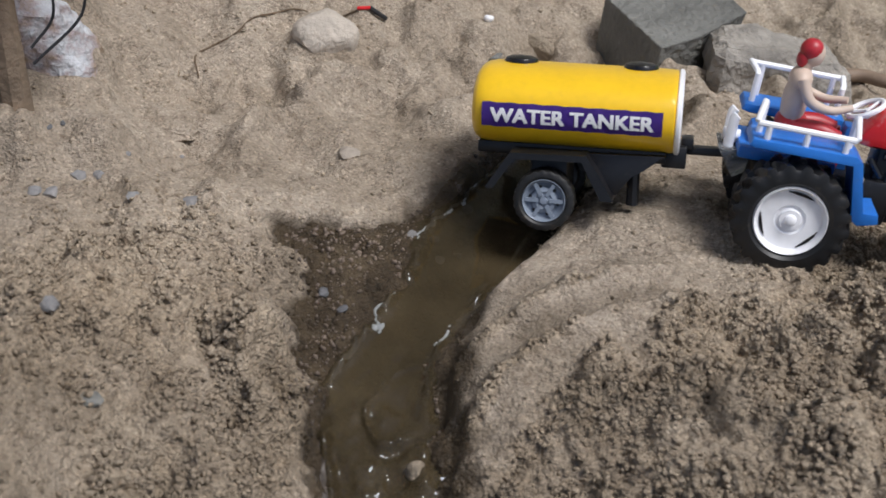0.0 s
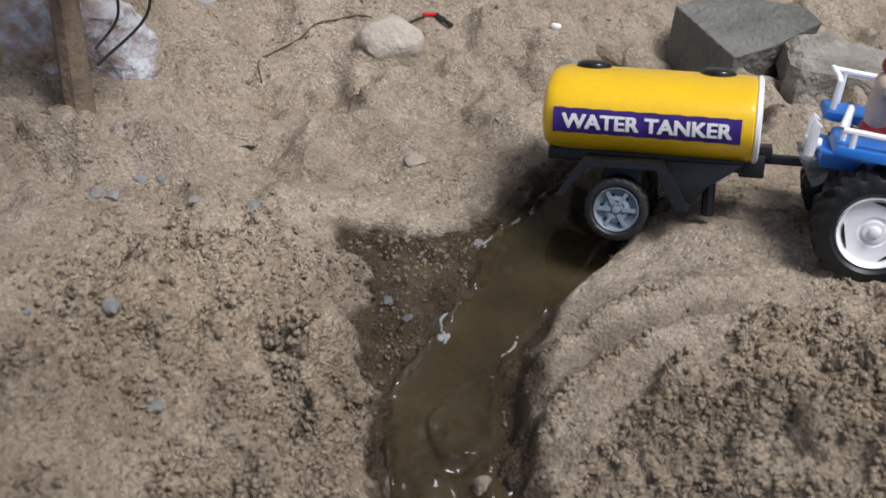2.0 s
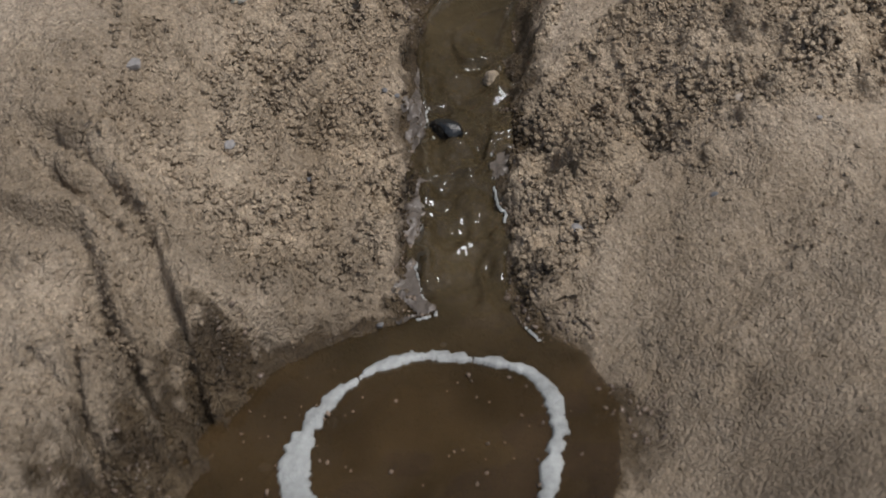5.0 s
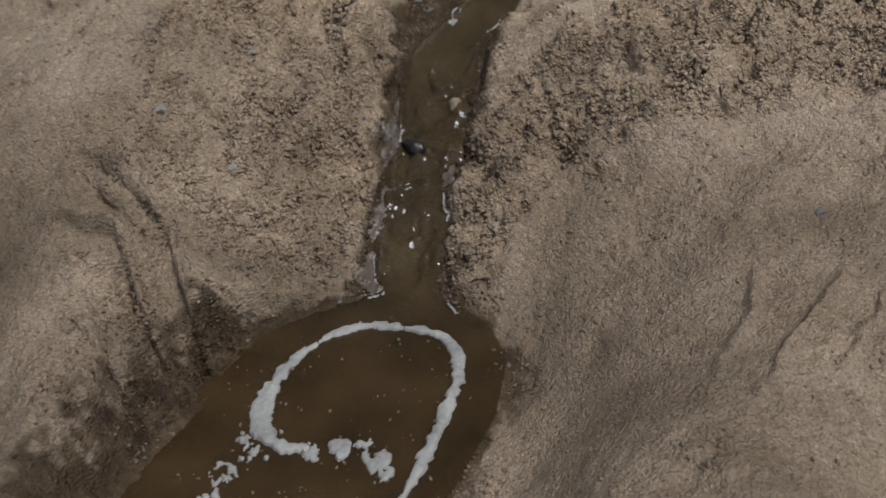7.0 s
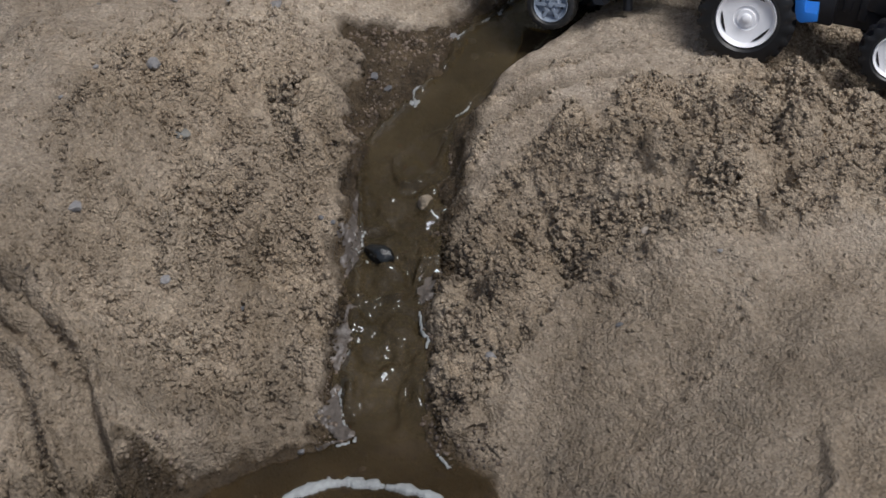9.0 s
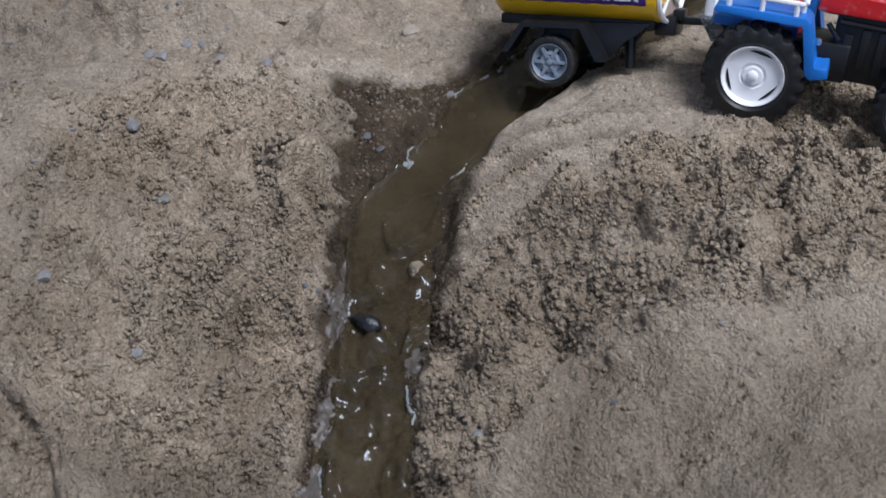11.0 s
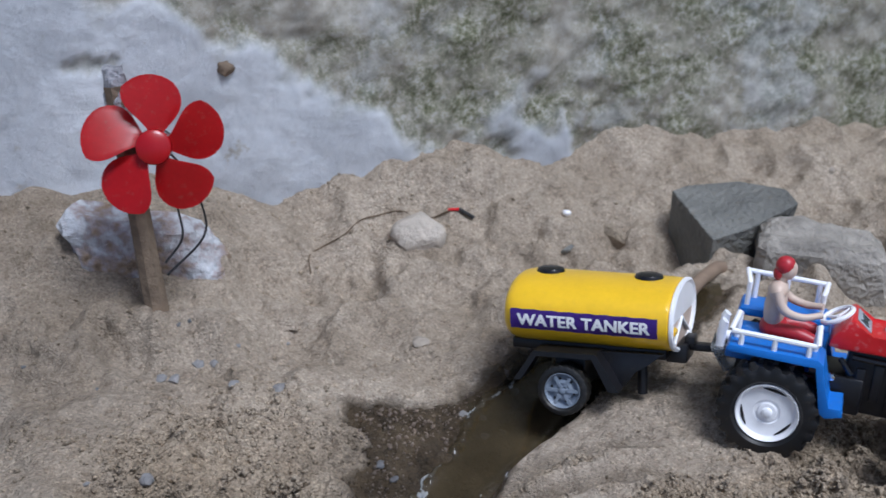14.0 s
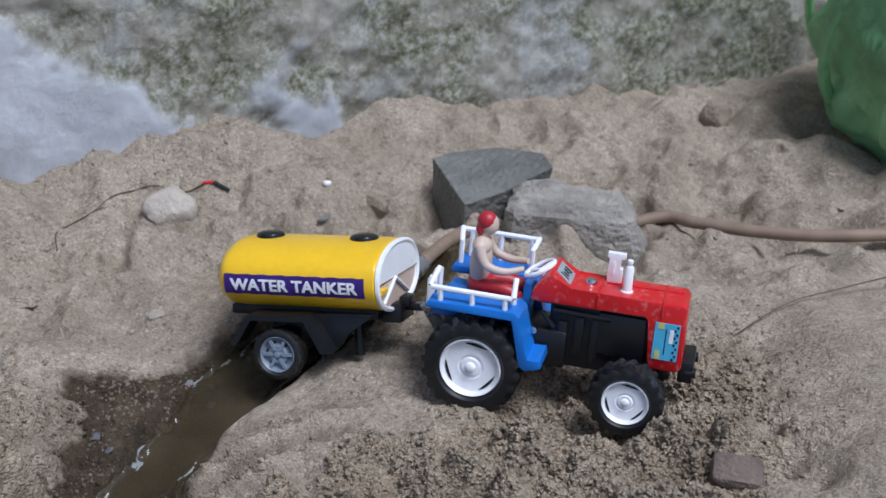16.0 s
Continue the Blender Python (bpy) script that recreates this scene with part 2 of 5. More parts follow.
BLUE = material("blue_plastic", (0.025, 0.17, 0.58), 0.35, vary=0.05, dust=0.06)
RED = material("red_plastic", (0.58, 0.012, 0.016), 0.28, vary=0.05, dust=0.10, coat=0.2)
SCUFFED = material("scuffed_red_plastic", (0.58, 0.012, 0.016), 0.3, vary=0.05, dust=0.24, coat=0.15, dust_colour=(0.55, 0.36, 0.34))
CRUST = material("dry_sand_crust", (0.29, 0.238, 0.175), 0.95, vary=0.15, size=0.006, bump=1.0, bump_size=0.0025)
TANROCK = material("pale_tan_rock", (0.47, 0.415, 0.35), 0.85, vary=0.12, size=0.012, bump=0.6, bump_size=0.004, dust=0.1)
DARKRED = material("dark_red_plastic", (0.36, 0.004, 0.008), 0.25, vary=0.05)
CHROME = material("chrome", (0.75, 0.75, 0.76), 0.15, metal=1.0, vary=0.03)
CLEAR = material("milky_clear_plastic", (0.5, 0.52, 0.54), 0.25, vary=0.1, dust=0.08)
CLEAR.node_tree.nodes["Principled BSDF"].inputs["Transmission Weight"].default_value = 0.75
SKIN = material("cream_plastic", (0.60, 0.47, 0.38), 0.45, vary=0.05, dust=0.05)
CLOTH_RED = material("painted_red", (0.40, 0.02, 0.03), 0.4, vary=0.12, size=0.003, dust=0.05)
PALEBLUE = material("pale_blue_print", (0.12, 0.49, 0.74), 0.4, vary=0.05, dust=0.04)
STEEL = material("grey_print", (0.34, 0.37, 0.40), 0.4, vary=0.06)
PALEYELLOW = material("pale_yellow_print", (0.62, 0.58, 0.22), 0.45)
WOOD = material("weathered_wood", (0.17, 0.125, 0.085), 0.8, vary=0.22, size=0.012, bump=0.5, bump_size=0.003)
QUARTZ = material("pale_quartz_rock", (0.4, 0.37, 0.34), 0.7, size=0.011, bump=0.9, bump_size=0.006, dust=0.06, patches=[(0.36, (0.10, 0.075, 0.055)), (0.43, (0.30, 0.215, 0.14)), (0.49, (0.36, 0.31, 0.31)), (0.54, (0.50, 0.51, 0.53)), (0.64, (0.66, 0.67, 0.70))])
GREYSTONE = material("grey_slate", (0.185, 0.185, 0.17), 0.75, vary=0.2, size=0.03, bump=0.8, bump_size=0.005, dust=0.12)
BOULDER = material("grey_brown_rock", (0.31, 0.285, 0.25), 0.85, vary=0.28, size=0.016, bump=1.0, bump_size=0.006, dust=0.15)
PEBBLE = material("grey_pebble", (0.235, 0.228, 0.225), 0.8, vary=0.2, size=0.004, bump=0.5, bump_size=0.001, dust=0.12)
PALE_PEBBLE = material("pale_pebble", (0.36, 0.31, 0.255), 0.8, vary=0.15, size=0.004, bump=0.5, bump_size=0.001, dust=0.12)
DARK_STONE = material("wet_dark_stone", (0.012, 0.014, 0.015), 0.22, vary=0.3, size=0.004, bump=0.4, bump_size=0.001)
BRICK = material("worn_brick", (0.17, 0.130, 0.105), 0.9, vary=0.15, size=0.01, bump=0.8, bump_size=0.002, dust=0.2)
HOSE = material("brown_rubber_hose", (0.25, 0.178, 0.125), 0.6, vary=0.15, size=0.02, dust=0.15)
WIRE = material("black_wire", (0.02, 0.02, 0.022), 0.5, vary=0.1)
TWIG = material("dry_twig", (0.13, 0.09, 0.055), 0.9, vary=0.2, size=0.004)
# pale froth of the pool; also colours the painted glint along the channel
FOAM_AND_GLINT = material("foam_and_glint", (0.28, 0.295, 0.295), 0.55, vary=0.16, size=0.003, bump=0.6, bump_size=0.001)
GREY_FILM = material("wet_grey_film", (0.105, 0.090, 0.078), 0.24, vary=0.22, size=0.006, bump=0.5, bump_size=0.002)
TAPE = material("crumpled_grey_tape", (0.09, 0.092, 0.10), 0.35, vary=0.5, size=0.006, bump=1.0, bump_size=0.004, bright=(0.24, 0.24, 0.26))


# ---- mesh helpers ----
def part(name, bm, mat, parent=None, label="", smooth=True):
    me = bpy.data.meshes.new(name)
    bmesh.ops.recalc_face_normals(bm, faces=bm.faces)
    bm.to_mesh(me)
    bm.free()
    for f in me.polygons:
        f.use_smooth = smooth
    if smooth:
        me.set_sharp_from_angle(angle=radians(38))
    for mm in mat if isinstance(mat, (list, tuple)) else (mat,):
        me.materials.append(mm)
    ob = new(name, me)
    ob.parent = parent
    if label:
        ob["label"] = label
    return ob


def thing(name, m, label, category, group=""):
    ob = new(name)
    ob.empty_display_size = 0.01
    ob.matrix_world = m
    return tagged(ob, label, category, group)


def box(bm, c, s, bevel=0.0, turn=None):
    m = Matrix.Translation(c) @ (turn or Matrix()) @ Matrix.Diagonal((*s, 1))
    made = bmesh.ops.create_cube(bm, size=1, matrix=m)["verts"]
    if bevel:
        edges = list({e for v in made for e in v.link_edges})
        bmesh.ops.bevel(bm, geom=edges, offset=bevel, segments=2, profile=0.5, affect="EDGES")
    return bm


def prism(bm, poly, y0, y1, bevel=0.0):
    """A plate: a polygon in x and z, drawn out from y0 to y1."""
    a = [bm.verts.new((x, y0, z)) for x, z in poly]
    b = [bm.verts.new((x, y1, z)) for x, z in poly]
    k = len(poly)
    bm.faces.new(a)
    bm.faces.new(b[::-1])
    for i in range(k):
        bm.faces.new((a[i], b[i], b[(i + 1) % k], a[(i + 1) % k]))
    if bevel:
        es = [e for e in bm.edges if e.verts[0] in a + b]
        bmesh.ops.bevel(bm, geom=es, offset=bevel, segments=2, profile=0.5, affect="EDGES")
    return bm


def lathe(bm, profile, steps=32, axis="y", centre=(0, 0, 0)):
    """profile: pairs of radius and height along the axis."""
    rings = []
    cx, cy, cz = centre
    for r, h in profile:
        ring = []
        for i in range(steps):
            a = 2 * math.pi * i / steps
            p, q = r * math.cos(a), r * math.sin(a)
            ring.append(bm.verts.new((cx + p, cy + h, cz + q) if axis == "y" else (cx + p, cy + q, cz + h) if axis == "z" else (cx + h, cy + p, cz + q)))
        rings.append(ring)
    for a, b in zip(rings, rings[1:]):
        for i in range(steps):
            j = (i + 1) % steps
            bm.faces.new((a[i], a[j], b[j], b[i]))
    closed = profile[0] == profile[-1]
    if profile[0][0] > 1e-6 and not closed:
        bm.faces.new(rings[0][::-1])
    if profile[-1][0] > 1e-6 and not closed:
        bm.faces.new(rings[-1])
    return bm


def tube(bm, pts, r, sides=8, r_end=None):
    """A round rod along points, with rounded ends."""
    pts = [Vector(p) for p in pts]
    rings = []
    side = None
    for i, p in enumerate(pts):
        d = (pts[min(i + 1, len(pts) - 1)] - pts[max(i - 1, 0)]).normalized()
        side = (Vector((0, 0, 1)) if abs(d.z) < 0.9 else Vector((1, 0, 0))) if side is None else side
        side = (side - d * side.dot(d)).normalized()
        up = d.cross(side)
        rad = r + ((r_end if r_end is not None else r) - r) * i / max(1, len(pts) - 1)
        rings.append([bm.verts.new(p + rad * (math.cos(2 * math.pi * k / sides) * side + math.sin(2 * math.pi * k / sides) * up)) for k in range(sides)])
    for a, b in zip(rings, rings[1:]):
        for i in range(sides):
            j = (i + 1) % sides
            bm.faces.new((a[i], a[j], b[j], b[i]))
    bm.faces.new(rings[0][::-1])
    bm.faces.new(rings[-1])
    return bm


def smooth_line(pts, n=8):
    """Catmull-Rom points through pts."""
    p = [Vector(q) for q in pts]
    p = [2 * p[0] - p[1]] + p + [2 * p[-1] - p[-2]]
    out = []
    for i in range(1, len(p) - 2):
        for k in range(n):
            t = k / n
            a, b, c, d = p[i - 1 : i + 3]
            out.append(0.5 * (2 * b + (c - a) * t + (2 * a - 5 * b + 4 * c - d) * t * t + (3 * b - a - 3 * c + d) * t ** 3))
    return out + [p[-2]]


def lump(bm, c, size, seed, sub=2, rough=0.25, facets=7, turn=0.0):
    """A stone: a ball cut by random planes, roughened."""
    rnd = random.Random(seed)
    made = bmesh.ops.create_icosphere(bm, subdivisions=sub, radius=1.0)["verts"]
    cuts = []
    for _ in range(facets):
        d = Vector((rnd.gauss(0, 1), rnd.gauss(0, 1), rnd.gauss(0, 1))).normalized()
        cuts.append((d, rnd.uniform(0.55, 0.85)))
    rz = Matrix.Rotation(turn, 3, "Z")
    off = Vector((rnd.uniform(0, 50), rnd.uniform(0, 50), rnd.uniform(0, 50)))
    for v in made:
        p = v.co.copy()
        for d, k in cuts:
            s = p.dot(d)
            if s > k:
                p -= d * (s - k)
        p *= 1 + rough * 0.5 * noise.noise(p * 2.2 + off) + rough * 0.2 * noise.noise(p * 6 + off)
        v.co = Vector(c) + rz @ Vector((p.x * size[0], p.y * size[1], p.z * size[2]))
    return bm


def block(low, high, seed, rough=0.004, cuts=9):
    """A broken rock: eight corners (four below, four above), roughened and chipped along the edges."""
    rnd = random.Random(seed)
    off = Vector((rnd.uniform(0, 50), rnd.uniform(0, 50), rnd.uniform(0, 50)))
    bm = bmesh.new()
    a, c = [bm.verts.new(p) for p in low], [bm.verts.new(p) for p in high]
    bm.faces.new(a[::-1])
    bm.faces.new(c)
    for i in range(4):
        j = (i + 1) % 4
        bm.faces.new((a[i], a[j], c[j], c[i]))
    bmesh.ops.bevel(bm, geom=list(bm.edges), offset=rough * 1.6, segments=1, profile=0.5, affect="EDGES")
    bmesh.ops.subdivide_edges(bm, edges=list(bm.edges), cuts=cuts, use_grid_fill=True)
    bmesh.ops.triangulate(bm, faces=[f for f in bm.faces if len(f.verts) > 4])
    bm.normal_update()
    for v in bm.verts:
        p = v.co * 1000 / 22 + off
        chip = 1.4 * noise.noise(p * 0.6) + 0.8 * noise.noise(p * 1.5) + 0.35 * noise.noise(p * 4)
        v.co += v.normal * rough * chip
    return bm


# ---- ground: sand with a mound, a water channel and a pool ----
PLANE = (-0.0335, -0.0686, -0.0967)
SWELL = (
    (-28.0, -11.0, -51.9, 10.0, 45.3, -131.3, 28.1),
    (-83.1, 36.8, -8.1, -53.9, 6.5, 43.6, 0.4),
    (13.2, 3.7, -54.8, 14.3, -13.8, -24.3, -18.8),
    (-12.5, 58.2, -29.0, 1.1, 20.4, 25.9, 50.4),
    (-12.1, 26.8, -14.1, 26.2, -0.7, -35.6, 3.3),
    (24.0, -12.2, 17.0, -15.9, 11.1, 22.7, -1.7),
    (17.2, 52.2, -40.7, 41.8, -17.5, -16.3, -17.4),
    (130.8, -71.5, 123.6, -21.3, 9.1, 2.0, 9.6),
    (37.9, 79.7, -219.3, 115.1, -9.6, 31.9, -11.3),
    (1.5, 1.0, -26.7, 13.7, -57.2, -23.9, -2.0),
)
# small banks and hollows: x, y, spread in x, spread in y, height
BANKS = (
    (0.0141, -0.2051, 0.03, 0.014, -0.005), (-0.1944, -0.1485, 0.014, 0.018, -0.014), (-0.2316, -0.3088, 0.02, 0.022, -0.01), (0.1224, 0.2035, 0.022, 0.012, -0.008), (0.2667, -0.0965, 0.01, 0.0065, -0.016), (0.2807, -0.113, 0.008, 0.006, -0.014), (0.2574, -0.0668, 0.007, 0.005, -0.01),
    (0.060, -0.178, 0.030, 0.014, 0.007), (-0.033, -0.232, 0.018, 0.020, 0.010), (-0.43, 0.18, 0.09, 0.05, 0.045), (-0.098, 0.203, 0.022, 0.014, -0.008), (-0.272, 0.118, 0.045, 0.016, -0.009), (0.035, 0.355, 0.07, 0.035, -0.012),
)
LEVEL_Y = (-0.6, -0.3, -0.25, -0.18, -0.11, -0.045, 0, 0.06, 0.2)
LEVEL_Z = (-0.062, -0.0615, -0.0605, -0.0555, -0.0505, -0.043, -0.0385, -0.0365, -0.036)
EDGE_Y = (-0.55, -0.542, -0.515, -0.47, -0.412, -0.361, -0.321, -0.294, -0.283, -0.27, -0.217, -0.145, -0.088, -0.059, -0.031, -0.002, 0.049, 0.096, 0.12, 0.137, 0.157)
EDGE_L = (-0.1392, -0.1392, -0.1877, -0.2179, -0.2202, -0.2, -0.1805, -0.1591, -0.1369, -0.1061, -0.1043, -0.1059, -0.1096, -0.1055, -0.0876, -0.0662, -0.0444, 0.0015, 0.0452, 0.0726, 0.1083)
EDGE_R = (-0.1392, -0.1392, -0.108, -0.068, -0.053, -0.0331, -0.0296, -0.0425, -0.057, -0.0665, -0.0672, -0.0670, -0.0613, -0.0552, -0.0426, -0.0171, 0.0258, 0.073, 0.0955, 0.1099, 0.1096)


def level(y):
    return sum(np.interp(y + d, LEVEL_Y, LEVEL_Z) for d in (-0.016, -0.012, -0.008, -0.004, 0, 0.004, 0.008, 0.012, 0.016)) / 9


def swell(x, y):
    h = PLANE[0] + PLANE[1] * np.clip(x, -0.5, 0.7) + PLANE[2] * np.clip(y, -0.8, 0.9)
    for j, row in enumerate(SWELL):
        for i, v in enumerate(row):
            h = h + v / 1000 * np.exp(-((x + 0.36 - 0.12 * i) ** 2 + (y + 0.48 - 0.12 * j) ** 2) / 0.0162)
    for bx, by, sx, sy, v in BANKS:
        h = h + v * np.exp(-(((x - bx) / sx) ** 2 + ((y - by) / sy) ** 2) / 2)
    return h


LATTICE = np.random.RandomState(4).rand(256, 256)


def vnoise(x, y, size, shift=0.0):
    x, y = x / size + 71.3 + shift, y / size + 33.7 + 2 * shift
    i, j = np.floor(x).astype(int), np.floor(y).astype(int)
    u, v = x - i, y - j
    u, v = u * u * (3 - 2 * u), v * v * (3 - 2 * v)
    g = lambda a, b: LATTICE[a % 256, b % 256]
    return (g(i, j) * (1 - u) + g(i + 1, j) * u) * (1 - v) + (g(i, j + 1) * (1 - u) + g(i + 1, j + 1) * u) * v - 0.5


def fbm(x, y, size, octaves=4, shift=0.0):
    return sum(vnoise(x, y, size / 2**k, shift + 9.1 * k) * 0.55**k for k in range(octaves))


def fbm3(x, y, z, size, octaves=3, shift=0.0):
    """Noise in space, so that steep banks are as rough as flat sand."""
    total = 0
    for k in range(octaves):
        s = size / 2**k
        p = [c / s + 37.7 + shift + 5.3 * k for c in (x, y, z)]
        i = [np.floor(c).astype(int) for c in p]
        f = [c - j for c, j in zip(p, i)]
        f = [c * c * (3 - 2 * c) for c in f]
        v = 0
        for dz in (0, 1):
            for dy in (0, 1):
                row = (i[1] + dy + 17 * (i[2] + dz)) % 256
                u = LATTICE[i[0] % 256, row] * (1 - f[0]) + LATTICE[(i[0] + 1) % 256, row] * f[0]
                v = v + u * (f[1] if dy else 1 - f[1]) * (f[2] if dz else 1 - f[2])
        total = total + (v - 0.5) * 0.55**k
    return total


def step01(t):
    t = np.clip(t, 0, 1)
    return t * t * (3 - 2 * t)


def edges(y):
    return np.interp(y, EDGE_Y, EDGE_L), np.interp(y, EDGE_Y, EDGE_R)


def near_shelf(y):
    """Width of the wet mud shelf beside the water."""
    return np.clip(np.interp(y, EDGE_Y, EDGE_L) + 0.1125 + 0.022 * fbm(y, 0 * y, 0.022, 3, 33.0), 0, 1) * step01((y + 0.076) / 0.02) * (1 - step01((y - 0.028) / 0.018))


def channel(x, y):
    """Distance outside the water's left and right edges (negative inside)."""
    el, er = edges(y)
    away = np.maximum(el - x, x - er)
    wob = 0.010 * fbm(x, y, 0.018, 4, 5.0) * np.exp(-((np.maximum(away, 0) / 0.014) ** 2))
    el, er = el + wob, er - wob
    end = (y - 0.154) + 0.5 * wob
    past = np.hypot(end, np.maximum(np.maximum(el - x, x - er), 0))
    left = x < 0.5 * (el + er)
    short = 0.6 * np.maximum(-0.54 - y, 0)
    return np.where(end > 0, np.where(left, past, -1), el - x) + short, np.where(end > 0, np.where(left, -1, past), x - er) + short


def line_at(x, y, pts):
    """Signed distance from a bent line of points, and the share of the way along it."""
    best, side, share = np.full(np.shape(x), 9.0), np.zeros(np.shape(x)), np.zeros(np.shape(x))
    for k, ((ax, ay), (bx, by)) in enumerate(zip(pts, pts[1:])):
        ux, uy = bx - ax, by - ay
        t = np.clip(((x - ax) * ux + (y - ay) * uy) / (ux * ux + uy * uy), 0, 1)
        d = np.hypot(x - ax - t * ux, y - ay - t * uy)
        near = d < best
        best = np.where(near, d, best)
        side = np.where(near, np.sign(ux * (y - ay) - uy * (x - ax)), side)
        share = np.where(near, (k + t) / (len(pts) - 1), share)
    return best * side, share


# ridges left by fingers on the mound beside the channel
RIDGES = (
    ((0.0415, -0.0321), (0.0151, -0.0372), (-0.0010, -0.0432), (-0.0148, -0.0523), (-0.0306, -0.0607), (-0.0462, -0.0695), (-0.0556, -0.0779)),
    ((0.0477, -0.0637), (0.0180, -0.0678), (-0.0045, -0.0741), (-0.0197, -0.0814), (-0.0314, -0.0892), (-0.0424, -0.1018), (-0.0485, -0.1131)),
)
# where the crumbled face of the mound ends and the smoothed sand begins
SMOOTHED = ((-0.0480, -0.2900), (-0.0400, -0.2700), (-0.0209, -0.2330), (-0.0110, -0.2200), (0.0015, -0.1970), (0.0150, -0.1900), (0.0390, -0.1860), (0.0660, -0.1910), (0.1120, -0.1830), (0.1500, -0.1790))

# edge of the sand swept smooth by hand between the channel and the crumbled face
SWEPT = ((-0.058, -0.175), (-0.048, -0.140), (-0.022, -0.110), (0.005, -0.096), (0.033, -0.104), (0.042, -0.077), (0.064, -0.024), (0.080, 0.010))


def crumbly(x, y):
    """How broken up the sand is, from 0 (smoothed by hand) to 1 (loose crumbs)."""
    def spot(cx, cy, sx, sy, turn=0.0):
        c, s = math.cos(turn), math.sin(turn)
        a, b = (x - cx) * c + (y - cy) * s, -(x - cx) * s + (y - cy) * c
        return np.exp(-((a / sx) ** 4 + (b / sy) ** 4))
    k = 0.08 + 0.14 * step01(fbm(x, y, 0.08, 2, 12.0) / 0.2) + spot(0, 0.2, 0.4, 0.12) * 0.06 + spot(-0.168, -0.145, 0.072, 0.145) * 0.85 + spot(-0.2168, -0.3474, 0.05, 0.0541) * 0.5
    face = step01(line_at(x, y, SMOOTHED)[0] / 0.007 + 0.4 + 0.9 * fbm(x, y, 0.03, 2, 15.0)) * step01((-0.068 - y + 0.25 * np.maximum(x - 0.02, 0)) / 0.022)
    k = k + 0.95 * face * spot(0.075, -0.13, 0.15, 0.16) + spot(-0.044, -0.215, 0.022, 0.06) * 0.7
    k = k + spot(0.201, -0.0149, 0.085, 0.0776) * 0.9 + spot(0.10, -0.080, 0.05, 0.03) * 0.35 + spot(-0.18, 0.215, 0.2, 0.06, 0.45) * 0.3
    k = k * (1 - 0.9 * step01(line_at(x, y, SWEPT)[0] / 0.012 + 0.5 + 0.8 * fbm(x, y, 0.02, 2, 32.0)) * spot(0.0, -0.07, 0.075, 0.1)) * (1 - 0.8 * spot(0.1167, -0.3371, 0.14, 0.0791, 0.2)) * (1 - 0.7 * spot(-0.2729, -0.2593, 0.045, 0.0189, -0.35))
    for pts in RIDGES:
        d, along_it = line_at(x, y, pts)
        k = k + 0.70 * np.exp(-(((d - 0.0005) / 0.0028) ** 2)) * step01(along_it / 0.25) * step01((1 - along_it) / 0.1) * (1 + 2 * fbm(x, y, 0.02, 2, 30.0))
    return np.clip(k * (1 - 0.75 * step01((y - 0.06) / 0.06)) * (1 + 0.9 * fbm(x, y, 0.05, 3, 14.0)), 0, 1)


# lines of ledges (points, drop towards the right of the line) and of cracks (points, depth, half width)
LEDGES = (
    (((-0.2747, -0.223), (-0.2419, -0.2357), (-0.2154, -0.2668), (-0.1924, -0.3259), (-0.188, -0.3459)), 0.0100),
    (((-0.2851, -0.2598), (-0.243, -0.2747), (-0.2182, -0.3195), (-0.2066, -0.3463)), 0.0085),
    (((-0.2549, -0.326), (-0.2156, -0.3703), (-0.1995, -0.3962)), 0.0055),
)
CRACKS = (
    (((-0.2424, -0.3183), (-0.2319, -0.3483), (-0.2207, -0.3859), (-0.2238, -0.4022)), 0.013, 0.0030),
    (((-0.2082, -0.374), (-0.1953, -0.3796), (-0.189, -0.3732)), 0.012, 0.0028),
    (((-0.2395, -0.2945), (-0.2211, -0.3254), (-0.2041, -0.3491)), 0.010, 0.0026),
    (((-0.2809, -0.225), (-0.2523, -0.2523), (-0.2255, -0.2759), (-0.2135, -0.2658), (-0.2023, -0.291)), 0.009, 0.0030),
    (((0.1164, -0.2969), (0.1108, -0.3124), (0.1033, -0.3445), (0.0875, -0.3772)), -0.0050, 0.0030),
    (((0.1554, -0.3064), (0.1453, -0.3262), (0.1265, -0.3581), (0.1082, -0.3946)), -0.0075, 0.0035),
    (((0.1743, -0.3226), (0.1669, -0.3421), (0.1441, -0.3755)), -0.0055, 0.0030),
)


